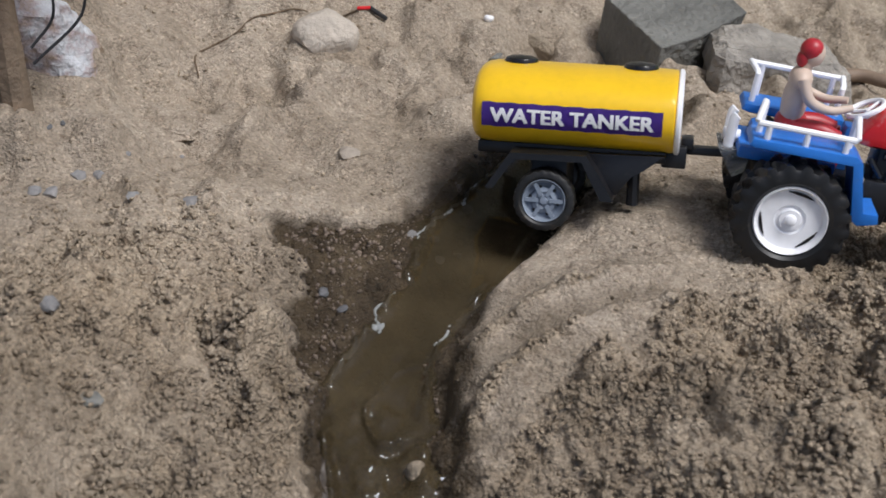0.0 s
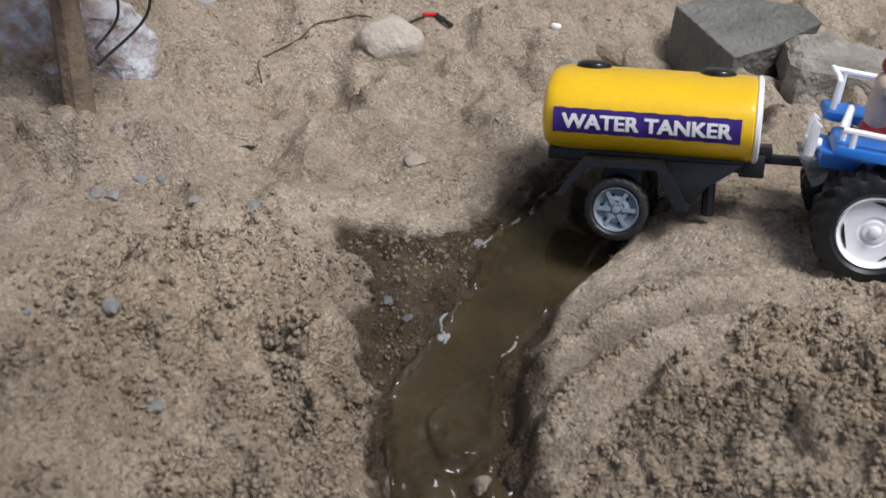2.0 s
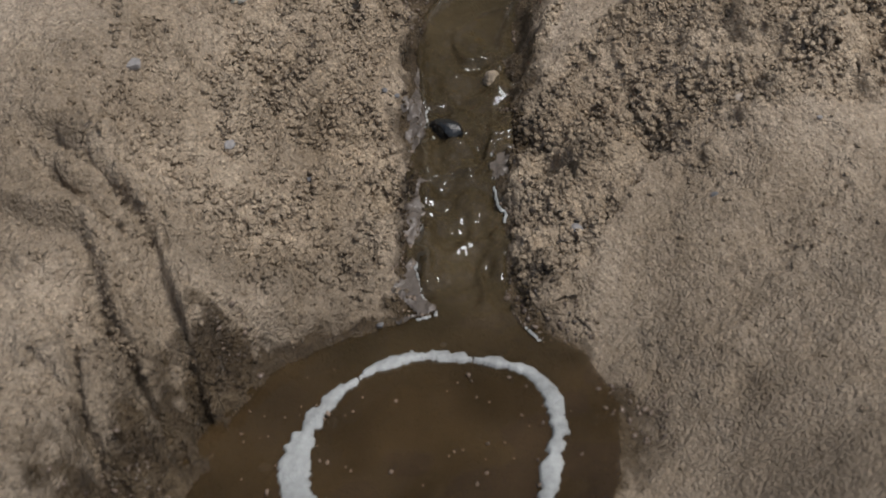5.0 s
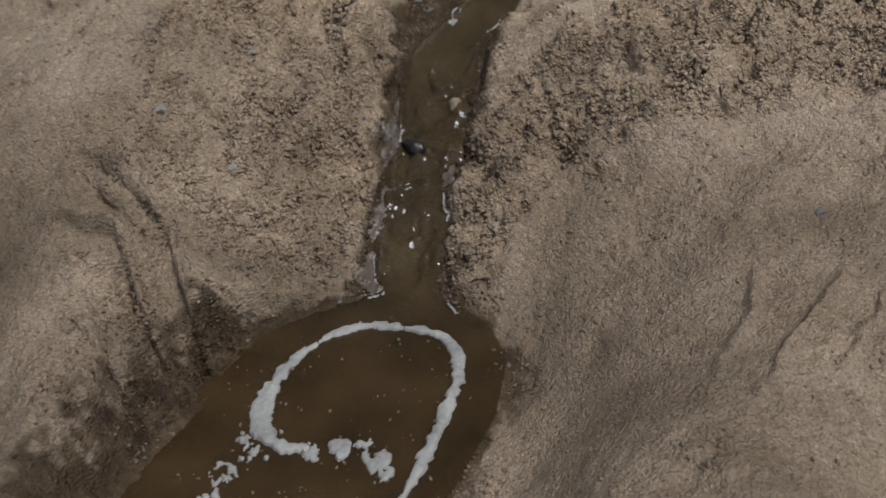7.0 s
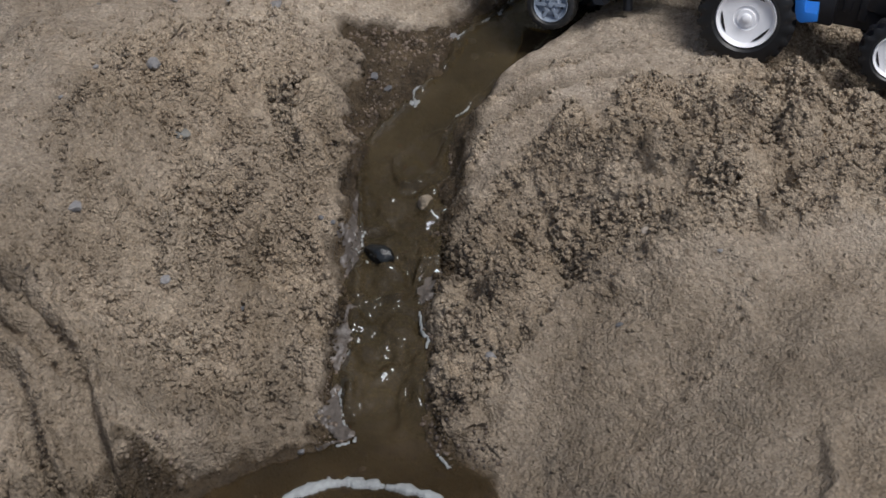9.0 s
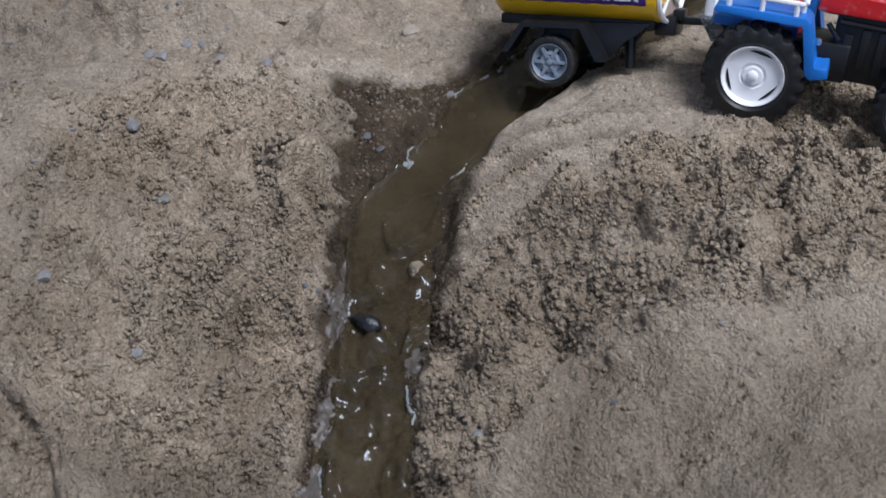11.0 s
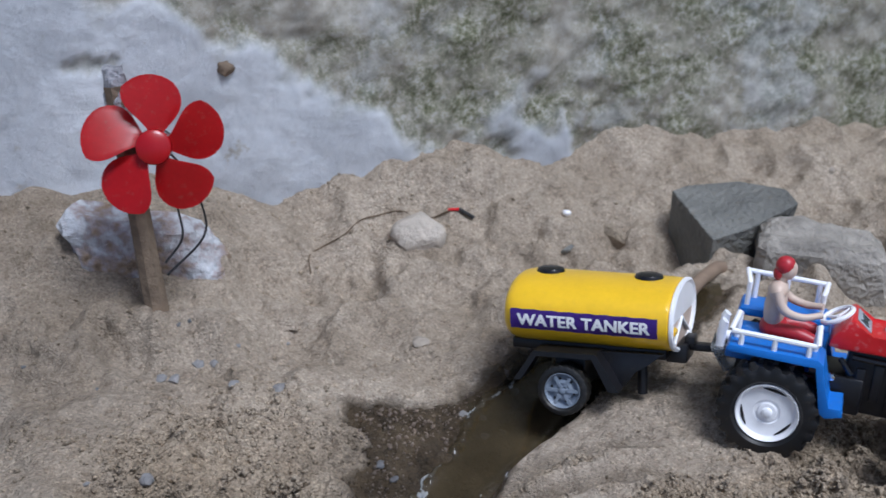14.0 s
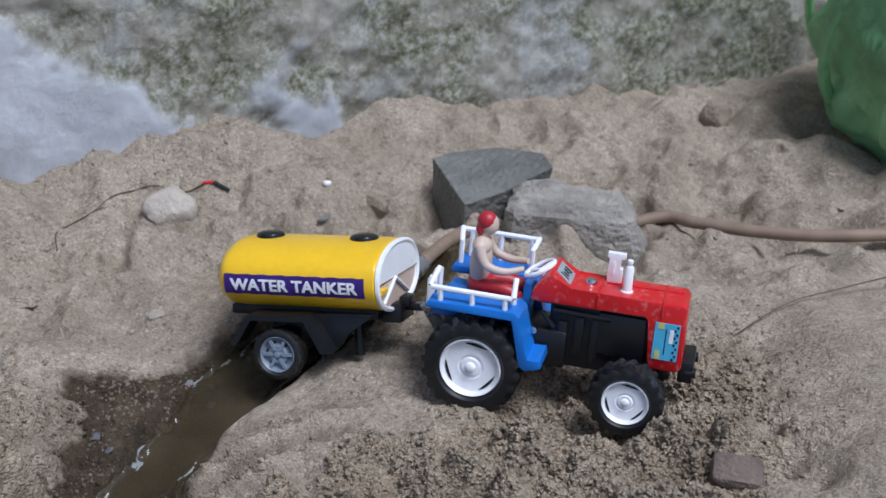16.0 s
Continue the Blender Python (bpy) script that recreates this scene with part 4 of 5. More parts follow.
def water_trailer():
    m = pose(0.0054, 0.0102, -0.0005, -23.16, -2.75, -17.41) @ Matrix.Translation((0, 0.040, 0))
    t = thing("water_tanker_trailer", m, "toy trailer with a yellow plastic water tank on a black chassis", "toy trailer")
    bm = bmesh.new()
    rings = []
    for x, s in ((-0.0385, 0.80), (-0.0375, 0.88), (-0.0355, 0.945), (-0.032, 0.985), (-0.027, 1.0), (0.052, 1.0), (0.056, 0.99), (0.0585, 0.985), (0.0592, 0.965)):
        rings.append([bm.verts.new((x, *oval(i / 56, s))) for i in range(56)])
    for a, b in zip(rings, rings[1:]):
        for i in range(56):
            bm.faces.new((a[i], a[(i + 1) % 56], b[(i + 1) % 56], b[i]))
    bm.faces.new(rings[0])
    bm.faces.new(rings[-1][::-1])
    tank = part("tank", bm, YELLOW, t, "glossy yellow oval tank")
    # white end cap with an open lower half behind struts
    cap = part("end_cap", plate_front(0.0594, 0.0612, lambda y, z: z > TANK_Z - 0.001), WHITE, tank, "white end cap")
    part("recess", plate_front(0.0593, 0.0600, lambda y, z: z <= TANK_Z), SKIN, cap, "pinkish recessed panel")
    part("cap_ring", tube(bmesh.new(), [(0.0606, *oval(i / 40, 0.945)) for i in range(41)], 0.0016, 6), WHITE, cap)
    for y0, y1 in ((-0.026, -0.006), (0.016, -0.006)):
        part("strut", tube(bmesh.new(), [(0.0612, y0, TANK_Z - 0.0125), (0.0612, y1, TANK_Z - 0.0005)], 0.0012, 6), WHITE, cap)
    part("panel_patch", tube(bmesh.new(), [(0.0604, -0.031, TANK_Z - 0.005), (0.0604, -0.022, TANK_Z - 0.005)], 0.0022, 6), YELLOW, cap, "orange patch in the recess")
    for x in (-0.019, 0.0405):
        part("filler_cap", lathe(bmesh.new(), [(0.0085, TANK_Z + TANK_B - 0.0012), (0.0085, TANK_Z + TANK_B + 0.0004), (0.0078, TANK_Z + TANK_B + 0.0018), (0.0055, TANK_Z + TANK_B + 0.0027), (0.0001, TANK_Z + TANK_B + 0.0030)], 28, "z", (x, 0, 0)), GLOSSBLACK, tank, "domed glossy black cap")
    # sticker and its words, bent to the flank
    bm = bmesh.new()
    rows = []
    for i in range(25):
        x = -0.0325 + 0.0860 * i / 24
        rows.append([bm.verts.new((x, tank_side(z) - 0.0003, z)) for z in [0.0340 + 0.0118 * j / 6 + 0.00022 * math.sin(i * 2.1) * (j in (0, 6)) for j in range(7)]])
    for a, b in zip(rows, rows[1:]):
        for j in range(6):
            bm.faces.new((a[j], b[j], b[j + 1], a[j + 1]))
    bmesh.ops.solidify(bm, geom=list(bm.faces), thickness=0.0002)
    sticker = part("sticker", bm, PURPLE, tank, "purple paper sticker with white words")
    cu = bpy.data.curves.new("words", "FONT")
    cu.body, cu.size, cu.align_x, cu.align_y, cu.offset, cu.extrude = "WATER TANKER", 1.0, "CENTER", "CENTER", 0.0, 0.0
    tmp = bpy.data.objects.new("words", cu)
    scene.collection.objects.link(tmp)
    me = bpy.data.meshes.new_from_object(tmp.evaluated_get(bpy.context.evaluated_depsgraph_get()))
    bpy.data.objects.remove(tmp)
    cut = bmesh.new()
    cut.from_mesh(me)
    bottom, top = min(v.co.y for v in cut.verts), max(v.co.y for v in cut.verts)
    for k in range(1, 8):
        bmesh.ops.bisect_plane(cut, geom=list(cut.verts) + list(cut.edges) + list(cut.faces), plane_co=(0, bottom + (top - bottom) * k / 8, 0), plane_no=(0, 1, 0))
    cut.to_mesh(me)
    cut.free()
    co = np.zeros(len(me.vertices) * 3)
    me.vertices.foreach_get("co", co)
    co = co.reshape(-1, 3)
    lo, hi = co.min(0), co.max(0)
    sx, sz = 0.0772 / (hi[0] - lo[0]), 0.0066 / (hi[1] - lo[1])
    bold = bmesh.new()
    for k, (ox, oz) in enumerate(((0, 0), (-1, -1), (1, -1), (-1, 1), (1, 1), (-0.5, 0), (0.5, 0), (0, 1), (0, -1))):
        first = len(bold.verts)
        bold.from_mesh(me)
        bold.verts.ensure_lookup_table()
        for v in bold.verts[first:]:
            x = (v.co.x - (lo[0] + hi[0]) / 2) * sx + 0.0105 + ox * 0.00040
            z = (v.co.y - (lo[1] + hi[1]) / 2) * sz + 0.0398 + oz * 0.00026
            v.co = (x, tank_side(z) - 0.0007 - 0.00002 * k, z)
    bold.to_mesh(me)
    bold.free()
    me.materials.append(LETTER)
    words = new("lettering", me)
    words.parent = sticker
    words["label"] = "white capital letters reading WATER TANKER"
    # chassis
    bm = bmesh.new()
    box(bm, (0.010, 0, 0.0215), (0.092, 0.044, 0.006), 0.001)
    box(bm, (0.0, 0, 0.008), (0.018, 0.046, 0.022), 0.001)
    part("chassis", bm, BLACK, t, "black plastic chassis")
    for y in (-0.026, 0.026):
        part("side_plate", prism(bmesh.new(), [(0.018, 0.0225), (0.056, 0.0235), (0.047, 0.0165), (0.040, 0.0125), (0.034, 0.0030), (0.0265, 0.0035), (0.022, 0.012)], y - 0.0025, y + 0.0025, 0.0005), BLACK, t)
    for sgn in (-1, 1):
        y0, y1 = sorted((sgn * 0.0405, sgn * 0.024))
        poly = [(-0.0290, 0.0045), (-0.0175, 0.0225), (0.0190, 0.0232), (0.0250, 0.0150), (0.0330, 0.0020), (0.0270, 0.0020), (0.0200, 0.0145), (0.0170, 0.0200), (-0.0155, 0.0195), (-0.0250, 0.0045)]
        part("mudguard", prism(bmesh.new(), poly, y0, y1), BLACK, t, "angular black mudguard", smooth=False)
        wheel(t, (0, sgn * 0.0345, 0), 0.0155, 0.0108, 0.0125, GREYRIM, sgn, 22, "grey six-spoked rim", spokes=6)
    part("stand", tube(bmesh.new(), [(0.041, -0.015, 0.020), (0.0415, -0.015, -0.004)], 0.0030, 8), BLACK, t, "black support leg")
    bm = bmesh.new()
    box(bm, (0.060, 0, 0.0205), (0.012, 0.024, 0.011), 0.001)
    box(bm, (0.066, 0, 0.0265), (0.006, 0.012, 0.006), 0.0008)
    box(bm, (0.081, 0, 0.0230), (0.030, 0.008, 0.0040), 0.0006)
    part("drawbar", bm, BLACK, t, "black drawbar")
    part("hitch_ring", lathe(bmesh.new(), [(0.0050, 0.0210), (0.0050, 0.0248), (0.0022, 0.0248), (0.0022, 0.0210), (0.0050, 0.0210)], 18, "z", (0.098, 0, 0)), BLACK, t)
    return t


def plate_front(x0, x1, keep):
    """A flat plate inside the tank's oval, where keep(y, z) holds."""
    bm = bmesh.new()
    pts = [oval(i / 64, 0.945) for i in range(64)]
    pts = [(y, z) for y, z in pts if keep(y, z)]
    cut = [i for i in range(len(pts)) if not (abs(pts[i][0] - pts[i - 1][0]) < 0.012)]
    pts = pts[cut[0]:] + pts[:cut[0]] if cut else pts
    a = [bm.verts.new((x0, y, z)) for y, z in pts]
    b = [bm.verts.new((x1, y, z)) for y, z in pts]
    bm.faces.new(a)
    bm.faces.new(b[::-1])
    k = len(pts)
    for i in range(k):
        bm.faces.new((a[i], b[i], b[(i + 1) % k], a[(i + 1) % k]))
    return bm


water_trailer()


# ---- toy tractor ----
TRACTOR = pose(0.1131, -0.0263, 0.0042, -14.54, 5.96, -17.16) @ Matrix.Translation((0, 0.0385, 0))


def tractor():
    t = thing("toy_tractor", TRACTOR, "red and blue plastic toy tractor with white rails and black tyres", "toy tractor")
    for sgn in (-1, 1):
        wheel(t, (0.0015, sgn * 0.0300, 0.002), 0.0275, 0.0175, 0.0205, WHITE, sgn, 20, "white plastic rim")
        wheel(t, (0.0865, sgn * 0.0290, -0.0040), 0.0205, 0.0130, 0.0150, WHITE, sgn, 18, "white plastic rim")
    bm = bmesh.new()
    tube(bm, [(0.0015, -0.028, 0.002), (0.0015, 0.028, 0.002)], 0.0035, 10)
    part("axle", bm, BLACK, t)
    part("axle", tube(bmesh.new(), [(0.0865, -0.028, -0.004), (0.0865, 0.028, -0.004)], 0.0028, 10), BLACK, t)
    bm = bmesh.new()
    box(bm, (0.016, 0, 0.010), (0.066, 0.028, 0.022), 0.002)
    box(bm, (0.066, 0, 0.019), (0.056, 0.021, 0.038), 0.001)
    engine = part("engine", bm, BLACK, t, "black ribbed engine block")
    for k in range(5):
        part("rib", box(bmesh.new(), (0.046 + 0.009 * k, -0.0112, 0.018 + 0.002 * (k % 2)), (0.005, 0.003, 0.018 + 0.004 * (k % 3)), 0.0006), BLACK, engine)
        part("rib", box(bmesh.new(), (0.046 + 0.009 * k, 0.0112, 0.018), (0.005, 0.003, 0.018), 0.0006), BLACK, engine)
    part("pipe", tube(bmesh.new(), [(0.040, -0.0120, 0.033), (0.072, -0.0120, 0.0325)], 0.0018, 8), GLOSSBLACK, engine)
    part("pipe", tube(bmesh.new(), [(0.034, -0.0125, 0.031), (0.041, -0.0125, 0.023)], 0.0015, 8), GLOSSBLACK, engine)
    part("panel", box(bmesh.new(), (0.078, -0.0110, 0.024), (0.026, 0.004, 0.024), 0.001), BLACK, engine)
    # hood with the grille column
    bm = bmesh.new()
    prism(bm, [(0.0265, 0.0375), (0.0275, 0.0425), (0.0355, 0.0540), (0.0380, 0.0545), (0.0480, 0.0465), (0.1085, 0.0480), (0.1115, 0.0460), (0.1125, 0.0110), (0.1100, 0.0085), (0.0935, 0.0085), (0.0925, 0.0375), (0.0900, 0.0395), (0.0330, 0.0365)], -0.0140, 0.0140, 0.0011)
    hood = part("hood", bm, SCUFFED, t, "glossy red hood with scuffed top")
    for x in (0.0635, 0.0985):
        part("ridge", tube(bmesh.new(), [(x, -0.0143, 0.0400), (x, -0.0142, 0.0462), (x, -0.0130, 0.0472 + (x - 0.06) * 0.022), (x, 0.0130, 0.0472 + (x - 0.06) * 0.022), (x, 0.0142, 0.0462), (x, 0.0143, 0.0400)], 0.0007, 6), RED, hood)
    part("ridge", tube(bmesh.new(), [(0.066, 0.004, 0.0472), (0.108, 0.004, 0.0482)], 0.0006, 6), RED, hood)
    slope = Matrix.Rotation(math.atan2(0.0080, 0.0100), 4, "Y")
    plate = part("name_plate", box(bmesh.new(), (0.0430, 0, 0.0508), (0.0105, 0.017, 0.0006), 0.0001, slope), STEEL, hood, "grey plate with dark marks")
    for k, (w, l) in enumerate(((0.0008, 0.006), (0.0014, 0.004), (0.0014, 0.004), (0.0012, 0.0055))):
        part("mark", box(bmesh.new(), Matrix.Translation((0.0430, 0, 0.0508)) @ slope @ Vector((0.0004 * (k % 2), -0.0055 + 0.0034 * k, 0.0005)), (l, w, 0.0004), 0, slope), BLACK, plate)
    part("radiator_cap", lathe(bmesh.new(), [(0.0034, 0.0462), (0.0033, 0.0480), (0.0026, 0.0494), (0.0001, 0.0500)], 20, "z", (0.0572, 0.0005, 0)), CHROME, hood, "chrome cap")
    part("exhaust", lathe(bmesh.new(), [(0.0034, 0.0462), (0.0034, 0.0476), (0.0027, 0.0480), (0.0024, 0.0610), (0.0018, 0.0620), (0.0011, 0.0622), (0.0012, 0.0634), (0.0017, 0.0640), (0.0016, 0.0654), (0.0001, 0.0660)], 20, "z", (0.0775, -0.0040, 0)), WHITE, t, "white exhaust pipe")
    bm = bmesh.new()
    prism(bm, [(0.0645, 0.046), (0.0730, 0.046), (0.0730, 0.0550), (0.0712, 0.0550), (0.0712, 0.0610), (0.0740, 0.0610), (0.0740, 0.0640), (0.0640, 0.0640), (0.0640, 0.0610), (0.0655, 0.0610)], 0.0065, 0.0105, 0.0003)
    box(bm, (0.0680, 0.0063, 0.0555), (0.0012, 0.0006, 0.007))
    part("air_filter", bm, WHITE, t, "flat white air filter")
    for sgn in (-1, 1):
        y = sgn * 0.0143
        st = part("side_sticker", box(bmesh.new(), (0.1025, y, 0.0260), (0.0135, 0.0004, 0.0215)), PALEBLUE, hood, "pale blue printed sticker")
        part("print", box(bmesh.new(), (0.0990, y + sgn * 0.0002, 0.0350), (0.0035, 0.0004, 0.0035)), PALEYELLOW, st, "pale yellow block")
        part("print", box(bmesh.new(), (0.0985, y + sgn * 0.0002, 0.0180), (0.0028, 0.0004, 0.0050)), PALEYELLOW, st, "pale yellow block")
        part("print", box(bmesh.new(), (0.1020, y + sgn * 0.0002, 0.0260), (0.0005, 0.0004, 0.0150)), BLACK, st)
        part("print", box(bmesh.new(), (0.1050, y + sgn * 0.0002, 0.0295), (0.0022, 0.0004, 0.0080)), WHITE, st)
        bm = bmesh.new()
        for k in range(10):
            box(bm, (0.1068 + 0.0012 * (k % 2), y + sgn * 0.0002, 0.0163 + 0.0021 * k), (0.0011, 0.0004, 0.0014))
        part("print", bm, BLACK, st, "column of dark dashes")
    bm = bmesh.new()
    box(bm, (0.1150, 0, 0.0090), (0.008, 0.026, 0.012), 0.001)
    for y in (-0.011, 0.011):
        tube(bm, [(0.115, y, 0.0085), (0.1205, y, 0.0090)], 0.0028, 10)
    part("bumper", bm, BLACK, t, "black front bumper")
    # cab: deck, mudguards, rails
    bm = bmesh.new()
    box(bm, (-0.004, 0, 0.0235), (0.046, 0.034, 0.006), 0.001)
    box(bm, (0.0235, 0, 0.030), (0.005, 0.012, 0.024), 0.001)
    part("deck", bm, BLUE, t, "blue seat deck")
    part("seat", box(bmesh.new(), (-0.012, 0, 0.030), (0.020, 0.020, 0.008), 0.002), BLUE, t)
    for sgn in (-1, 1):
        y0, y1 = sorted((sgn * 0.0390, sgn * 0.0165))
        guard = part("mudguard", prism(bmesh.new(), [(-0.0260, 0.0345), (-0.0245, 0.0378), (0.0225, 0.0385), (0.0258, 0.0360), (0.0318, 0.0120), (0.0390, 0.0135), (0.0400, 0.0085), (0.0310, 0.0060), (0.0275, 0.0085), (0.0222, 0.0345), (-0.0220, 0.0335)], y0, y1, 0.0005), BLUE, t, "blue mudguard")
        zb = 0.0450 if sgn < 0 else 0.0540
        ze = 0.0535 if sgn < 0 else 0.0530
        yo, yi = sgn * 0.0360, sgn * (0.0265 if sgn < 0 else 0.0230)
        for x in (-0.0185, -0.001, 0.0170):
            part("post", tube(bmesh.new(), [(x, yo, 0.0370), (x, yo, zb)], 0.0015, 8), WHITE, guard)
        rail = [(-0.0215, yi, 0.037), (-0.0215, yi, ze - 0.001), (-0.0220, yi + (yo - yi) * 0.12, ze), (-0.0245, yo, zb + 0.0006), (-0.0240, yo, zb), (0.0205, yo, zb), (0.0212, yo, zb + 0.0006), (0.0205, yi + (yo - yi) * 0.12, ze), (0.0200, yi, ze - 0.001), (0.0200, yi, 0.037)]
        part("rail", tube(bmesh.new(), rail, 0.0015, 8), WHITE, guard, "white safety rail")
    part("rear_reflector", lathe(bmesh.new(), [(0.0022, -0.0178), (0.0020, -0.0196), (0.0001, -0.0202)], 14, "y", (0.0310, 0, 0.0220)), CHROME, t, "small chrome stud")
    bm = bmesh.new()
    ring = [Vector((math.cos(a) * 0.0088, math.sin(a) * 0.0088, 0)) for a in [2 * math.pi * i / 28 for i in range(29)]]
    tilt = Matrix.Translation((0.0285, 0, 0.0510)) @ Matrix.Rotation(radians(-32), 4, "Y")
    tube(bm, [tilt @ p for p in ring], 0.0014, 7)
    for a in (0.5, 2.6, 4.7):
        tube(bm, [tilt @ Vector((0, 0, -0.001)), tilt @ Vector((math.cos(a) * 0.0085, math.sin(a) * 0.0085, 0))], 0.0009, 6)
    tube(bm, [tilt @ Vector((0, 0, 0)), (0.033, 0, 0.044)], 0.0015, 8)
    part("steering_wheel", bm, WHITE, t, "white steering wheel")
    bm = bmesh.new()
    tube(bm, [(-0.026, 0, 0.026), (-0.034, 0, 0.026)], 0.0032, 10)
    for y in (-0.006, 0.006):
        tube(bm, [(-0.031, y, 0.020), (-0.031, y, 0.036), (-0.030, y, 0.0375)], 0.0025, 10)
    part("tow_hook", bm, WHITE, t, "white tow pegs")
    part("shield", prism(bmesh.new(), [(-0.036, 0.022), (-0.020, 0.022), (-0.021, 0.012), (-0.026, 0.008)], -0.012, 0.012, 0.0008), CLEAR, t, "milky clear plastic shield")
    return t


tractor()


def seated_figure():
    """Plain seated toy figure, one mesh."""
    bm = bmesh.new()

    def limb(pts, r0, r1, mat):
        n0 = len(bm.faces)
        tube(bm, smooth_line(pts, 5), r0, 10, r1)
        bm.faces.ensure_lookup_table()
        for f in bm.faces[n0:]:
            f.material_index = mat

    def ball(c, s, mat):
        n0 = len(bm.faces)
        made = bmesh.ops.create_uvsphere(bm, u_segments=16, v_segments=12, radius=1.0)["verts"]
        for v in made:
            v.co = Vector(c) + Vector((v.co.x * s[0], v.co.y * s[1], v.co.z * s[2]))
        bm.faces.ensure_lookup_table()
        for f in bm.faces[n0:]:
            f.material_index = mat

    ball((-0.0060, 0, 0.0420), (0.0062, 0.0092, 0.0155), 0)
    ball((-0.0060, 0, 0.0525), (0.0056, 0.0100, 0.0062), 0)
    ball((-0.0050, 0, 0.0300), (0.0080, 0.0095, 0.0075), 1)
    limb([(-0.0055, 0, 0.0560), (-0.0045, 0, 0.0610)], 0.0030, 0.0030, 0)
    ball((-0.0030, 0, 0.0650), (0.0052, 0.0046, 0.0062), 0)
    ball((-0.0045, 0, 0.0668), (0.0056, 0.0053, 0.0056), 1)
    ball((-0.0075, 0, 0.0620), (0.0030, 0.0042, 0.0042), 1)
    for s in (-1, 1):
        limb([(-0.0060, s * 0.0092, 0.0545), (-0.0010, s * 0.0118, 0.0455), (0.0090, s * 0.0105, 0.0425), (0.0195, s * 0.0065, 0.0445)], 0.0030, 0.0018, 0)
        limb([(-0.0040, s * 0.0050, 0.0300), (0.0080, s * 0.0075, 0.0310), (0.0170, s * 0.0080, 0.0290)], 0.0050, 0.0040, 1)
        limb([(0.0165, s * 0.0080, 0.0300), (0.0180, s * 0.0080, 0.0240), (0.0175, s * 0.0080, 0.0150)], 0.0036, 0.0024, 1)
    f = part("seated_figure", bm, (SKIN, CLOTH_RED))
    f.matrix_world = TRACTOR @ Matrix.Translation((0.001, 0, 0.0070))
    tagged(f, "cream and red plastic toy figure seated on the tractor", "toy figure")


seated_figure()


# ---- fan on a post, rocks and the hose ----
def fan():
    base, lean = Vector((-0.252, 0.104, 0.012)), Vector((-0.020, 0.27, 1)).normalized()
    p = thing("wooden_post", Matrix.Translation(base), "weathered wooden post stuck in the sand, taped at the top", "post")
    bm = bmesh.new()
    pts = [lean * s for s in (-0.03, 0.0, 0.03, 0.06, 0.09, 0.12, 0.145)]
    tube(bm, pts, 0.0078, 8, 0.0074)
    for v in bm.verts:
        v.co += Vector((noise.noise(v.co * 90), noise.noise(v.co * 90 + Vector((9, 0, 0))), 0)) * 0.0012
    part("stake", bm, WOOD, p)
    bm = bmesh.new()
    tube(bm, [lean * s for s in (0.128, 0.134, 0.140, 0.146, 0.151, 0.156)], 0.0076, 18, 0.0058)
    for v in bm.verts:
        v.co += Vector((noise.noise(v.co * 160), noise.noise(v.co * 160 + Vector((9, 0, 0))), noise.noise(v.co * 120 + Vector((0, 9, 0))))) * 0.004
    part("tape", bm, TAPE, p, "crumpled grey tape", smooth=False)
    hub = Vector((-0.2310, 0.1140, 0.1220))
    face = Vector((0.20, -0.88, 0.40)).normalized()
    m = Matrix.Translation(hub) @ face.to_track_quat("Z", "Y").to_matrix().to_4x4()
    f = thing("toy_fan", m, "red plastic fan fixed to the wooden post", "fan")
    part("hub", lathe(bmesh.new(), [(0.0108, -0.008), (0.0110, 0.001), (0.0104, 0.0035), (0.0085, 0.0048), (0.0001, 0.0052)], 32, "z"), DARKRED, f, "dark red round hub")
    part("motor", lathe(bmesh.new(), [(0.0001, -0.030), (0.0095, -0.030), (0.0105, -0.028), (0.0105, -0.010), (0.006, -0.009), (0.004, -0.007)], 24, "z"), BLACK, f, "small black motor")
    part("bracket", box(bmesh.new(), (0, 0, -0.026), (0.024, 0.010, 0.004), 0.001), WHITE, f, "white bracket")
    for k in range(5):
        bm = bmesh.new()
        rows = []
        for i in range(9):
            r = 0.0095 + 0.0345 * i / 8
            half = 0.20 + 0.39 * math.sin(math.pi * min(1, 0.15 + 0.72 * i / 8)) ** 0.8
            row = []
            for j in range(9):
                w = -1 + j / 4
                a = 2 * math.pi * k / 5 + w * half + 0.22 * i / 8
                z = w * half * 0.42 * r * (1 - 0.3 * i / 8) - 0.002
                rr = r - 0.0035 * (w * w) * (i / 8) ** 3
                row.append(bm.verts.new((rr * math.cos(a), rr * math.sin(a), z)))
            rows.append(row)
        for a, b in zip(rows, rows[1:]):
            for j in range(8):
                bm.faces.new((a[j], a[j + 1], b[j + 1], b[j]))
        bmesh.ops.solidify(bm, geom=list(bm.faces), thickness=0.0012)
        part("blade", bm, RED, f, "broad red blade")
    for a, b, c, d in (((-0.2270, 0.1240, 0.100), (-0.2275, 0.1200, 0.075), (-0.2280, 0.1160, 0.055), (-0.2400, 0.1080, 0.042)), ((-0.2190, 0.1240, 0.100), (-0.2120, 0.1200, 0.078), (-0.2140, 0.1160, 0.055), (-0.2400, 0.1060, 0.034))):
        w = part("wire", tube(bmesh.new(), [f.matrix_world.inverted() @ q for q in smooth_line([(-0.232, 0.128, 0.118), a, b, c, d], 6)], 0.0008, 6), WIRE, f, "thin black wire")


fan()


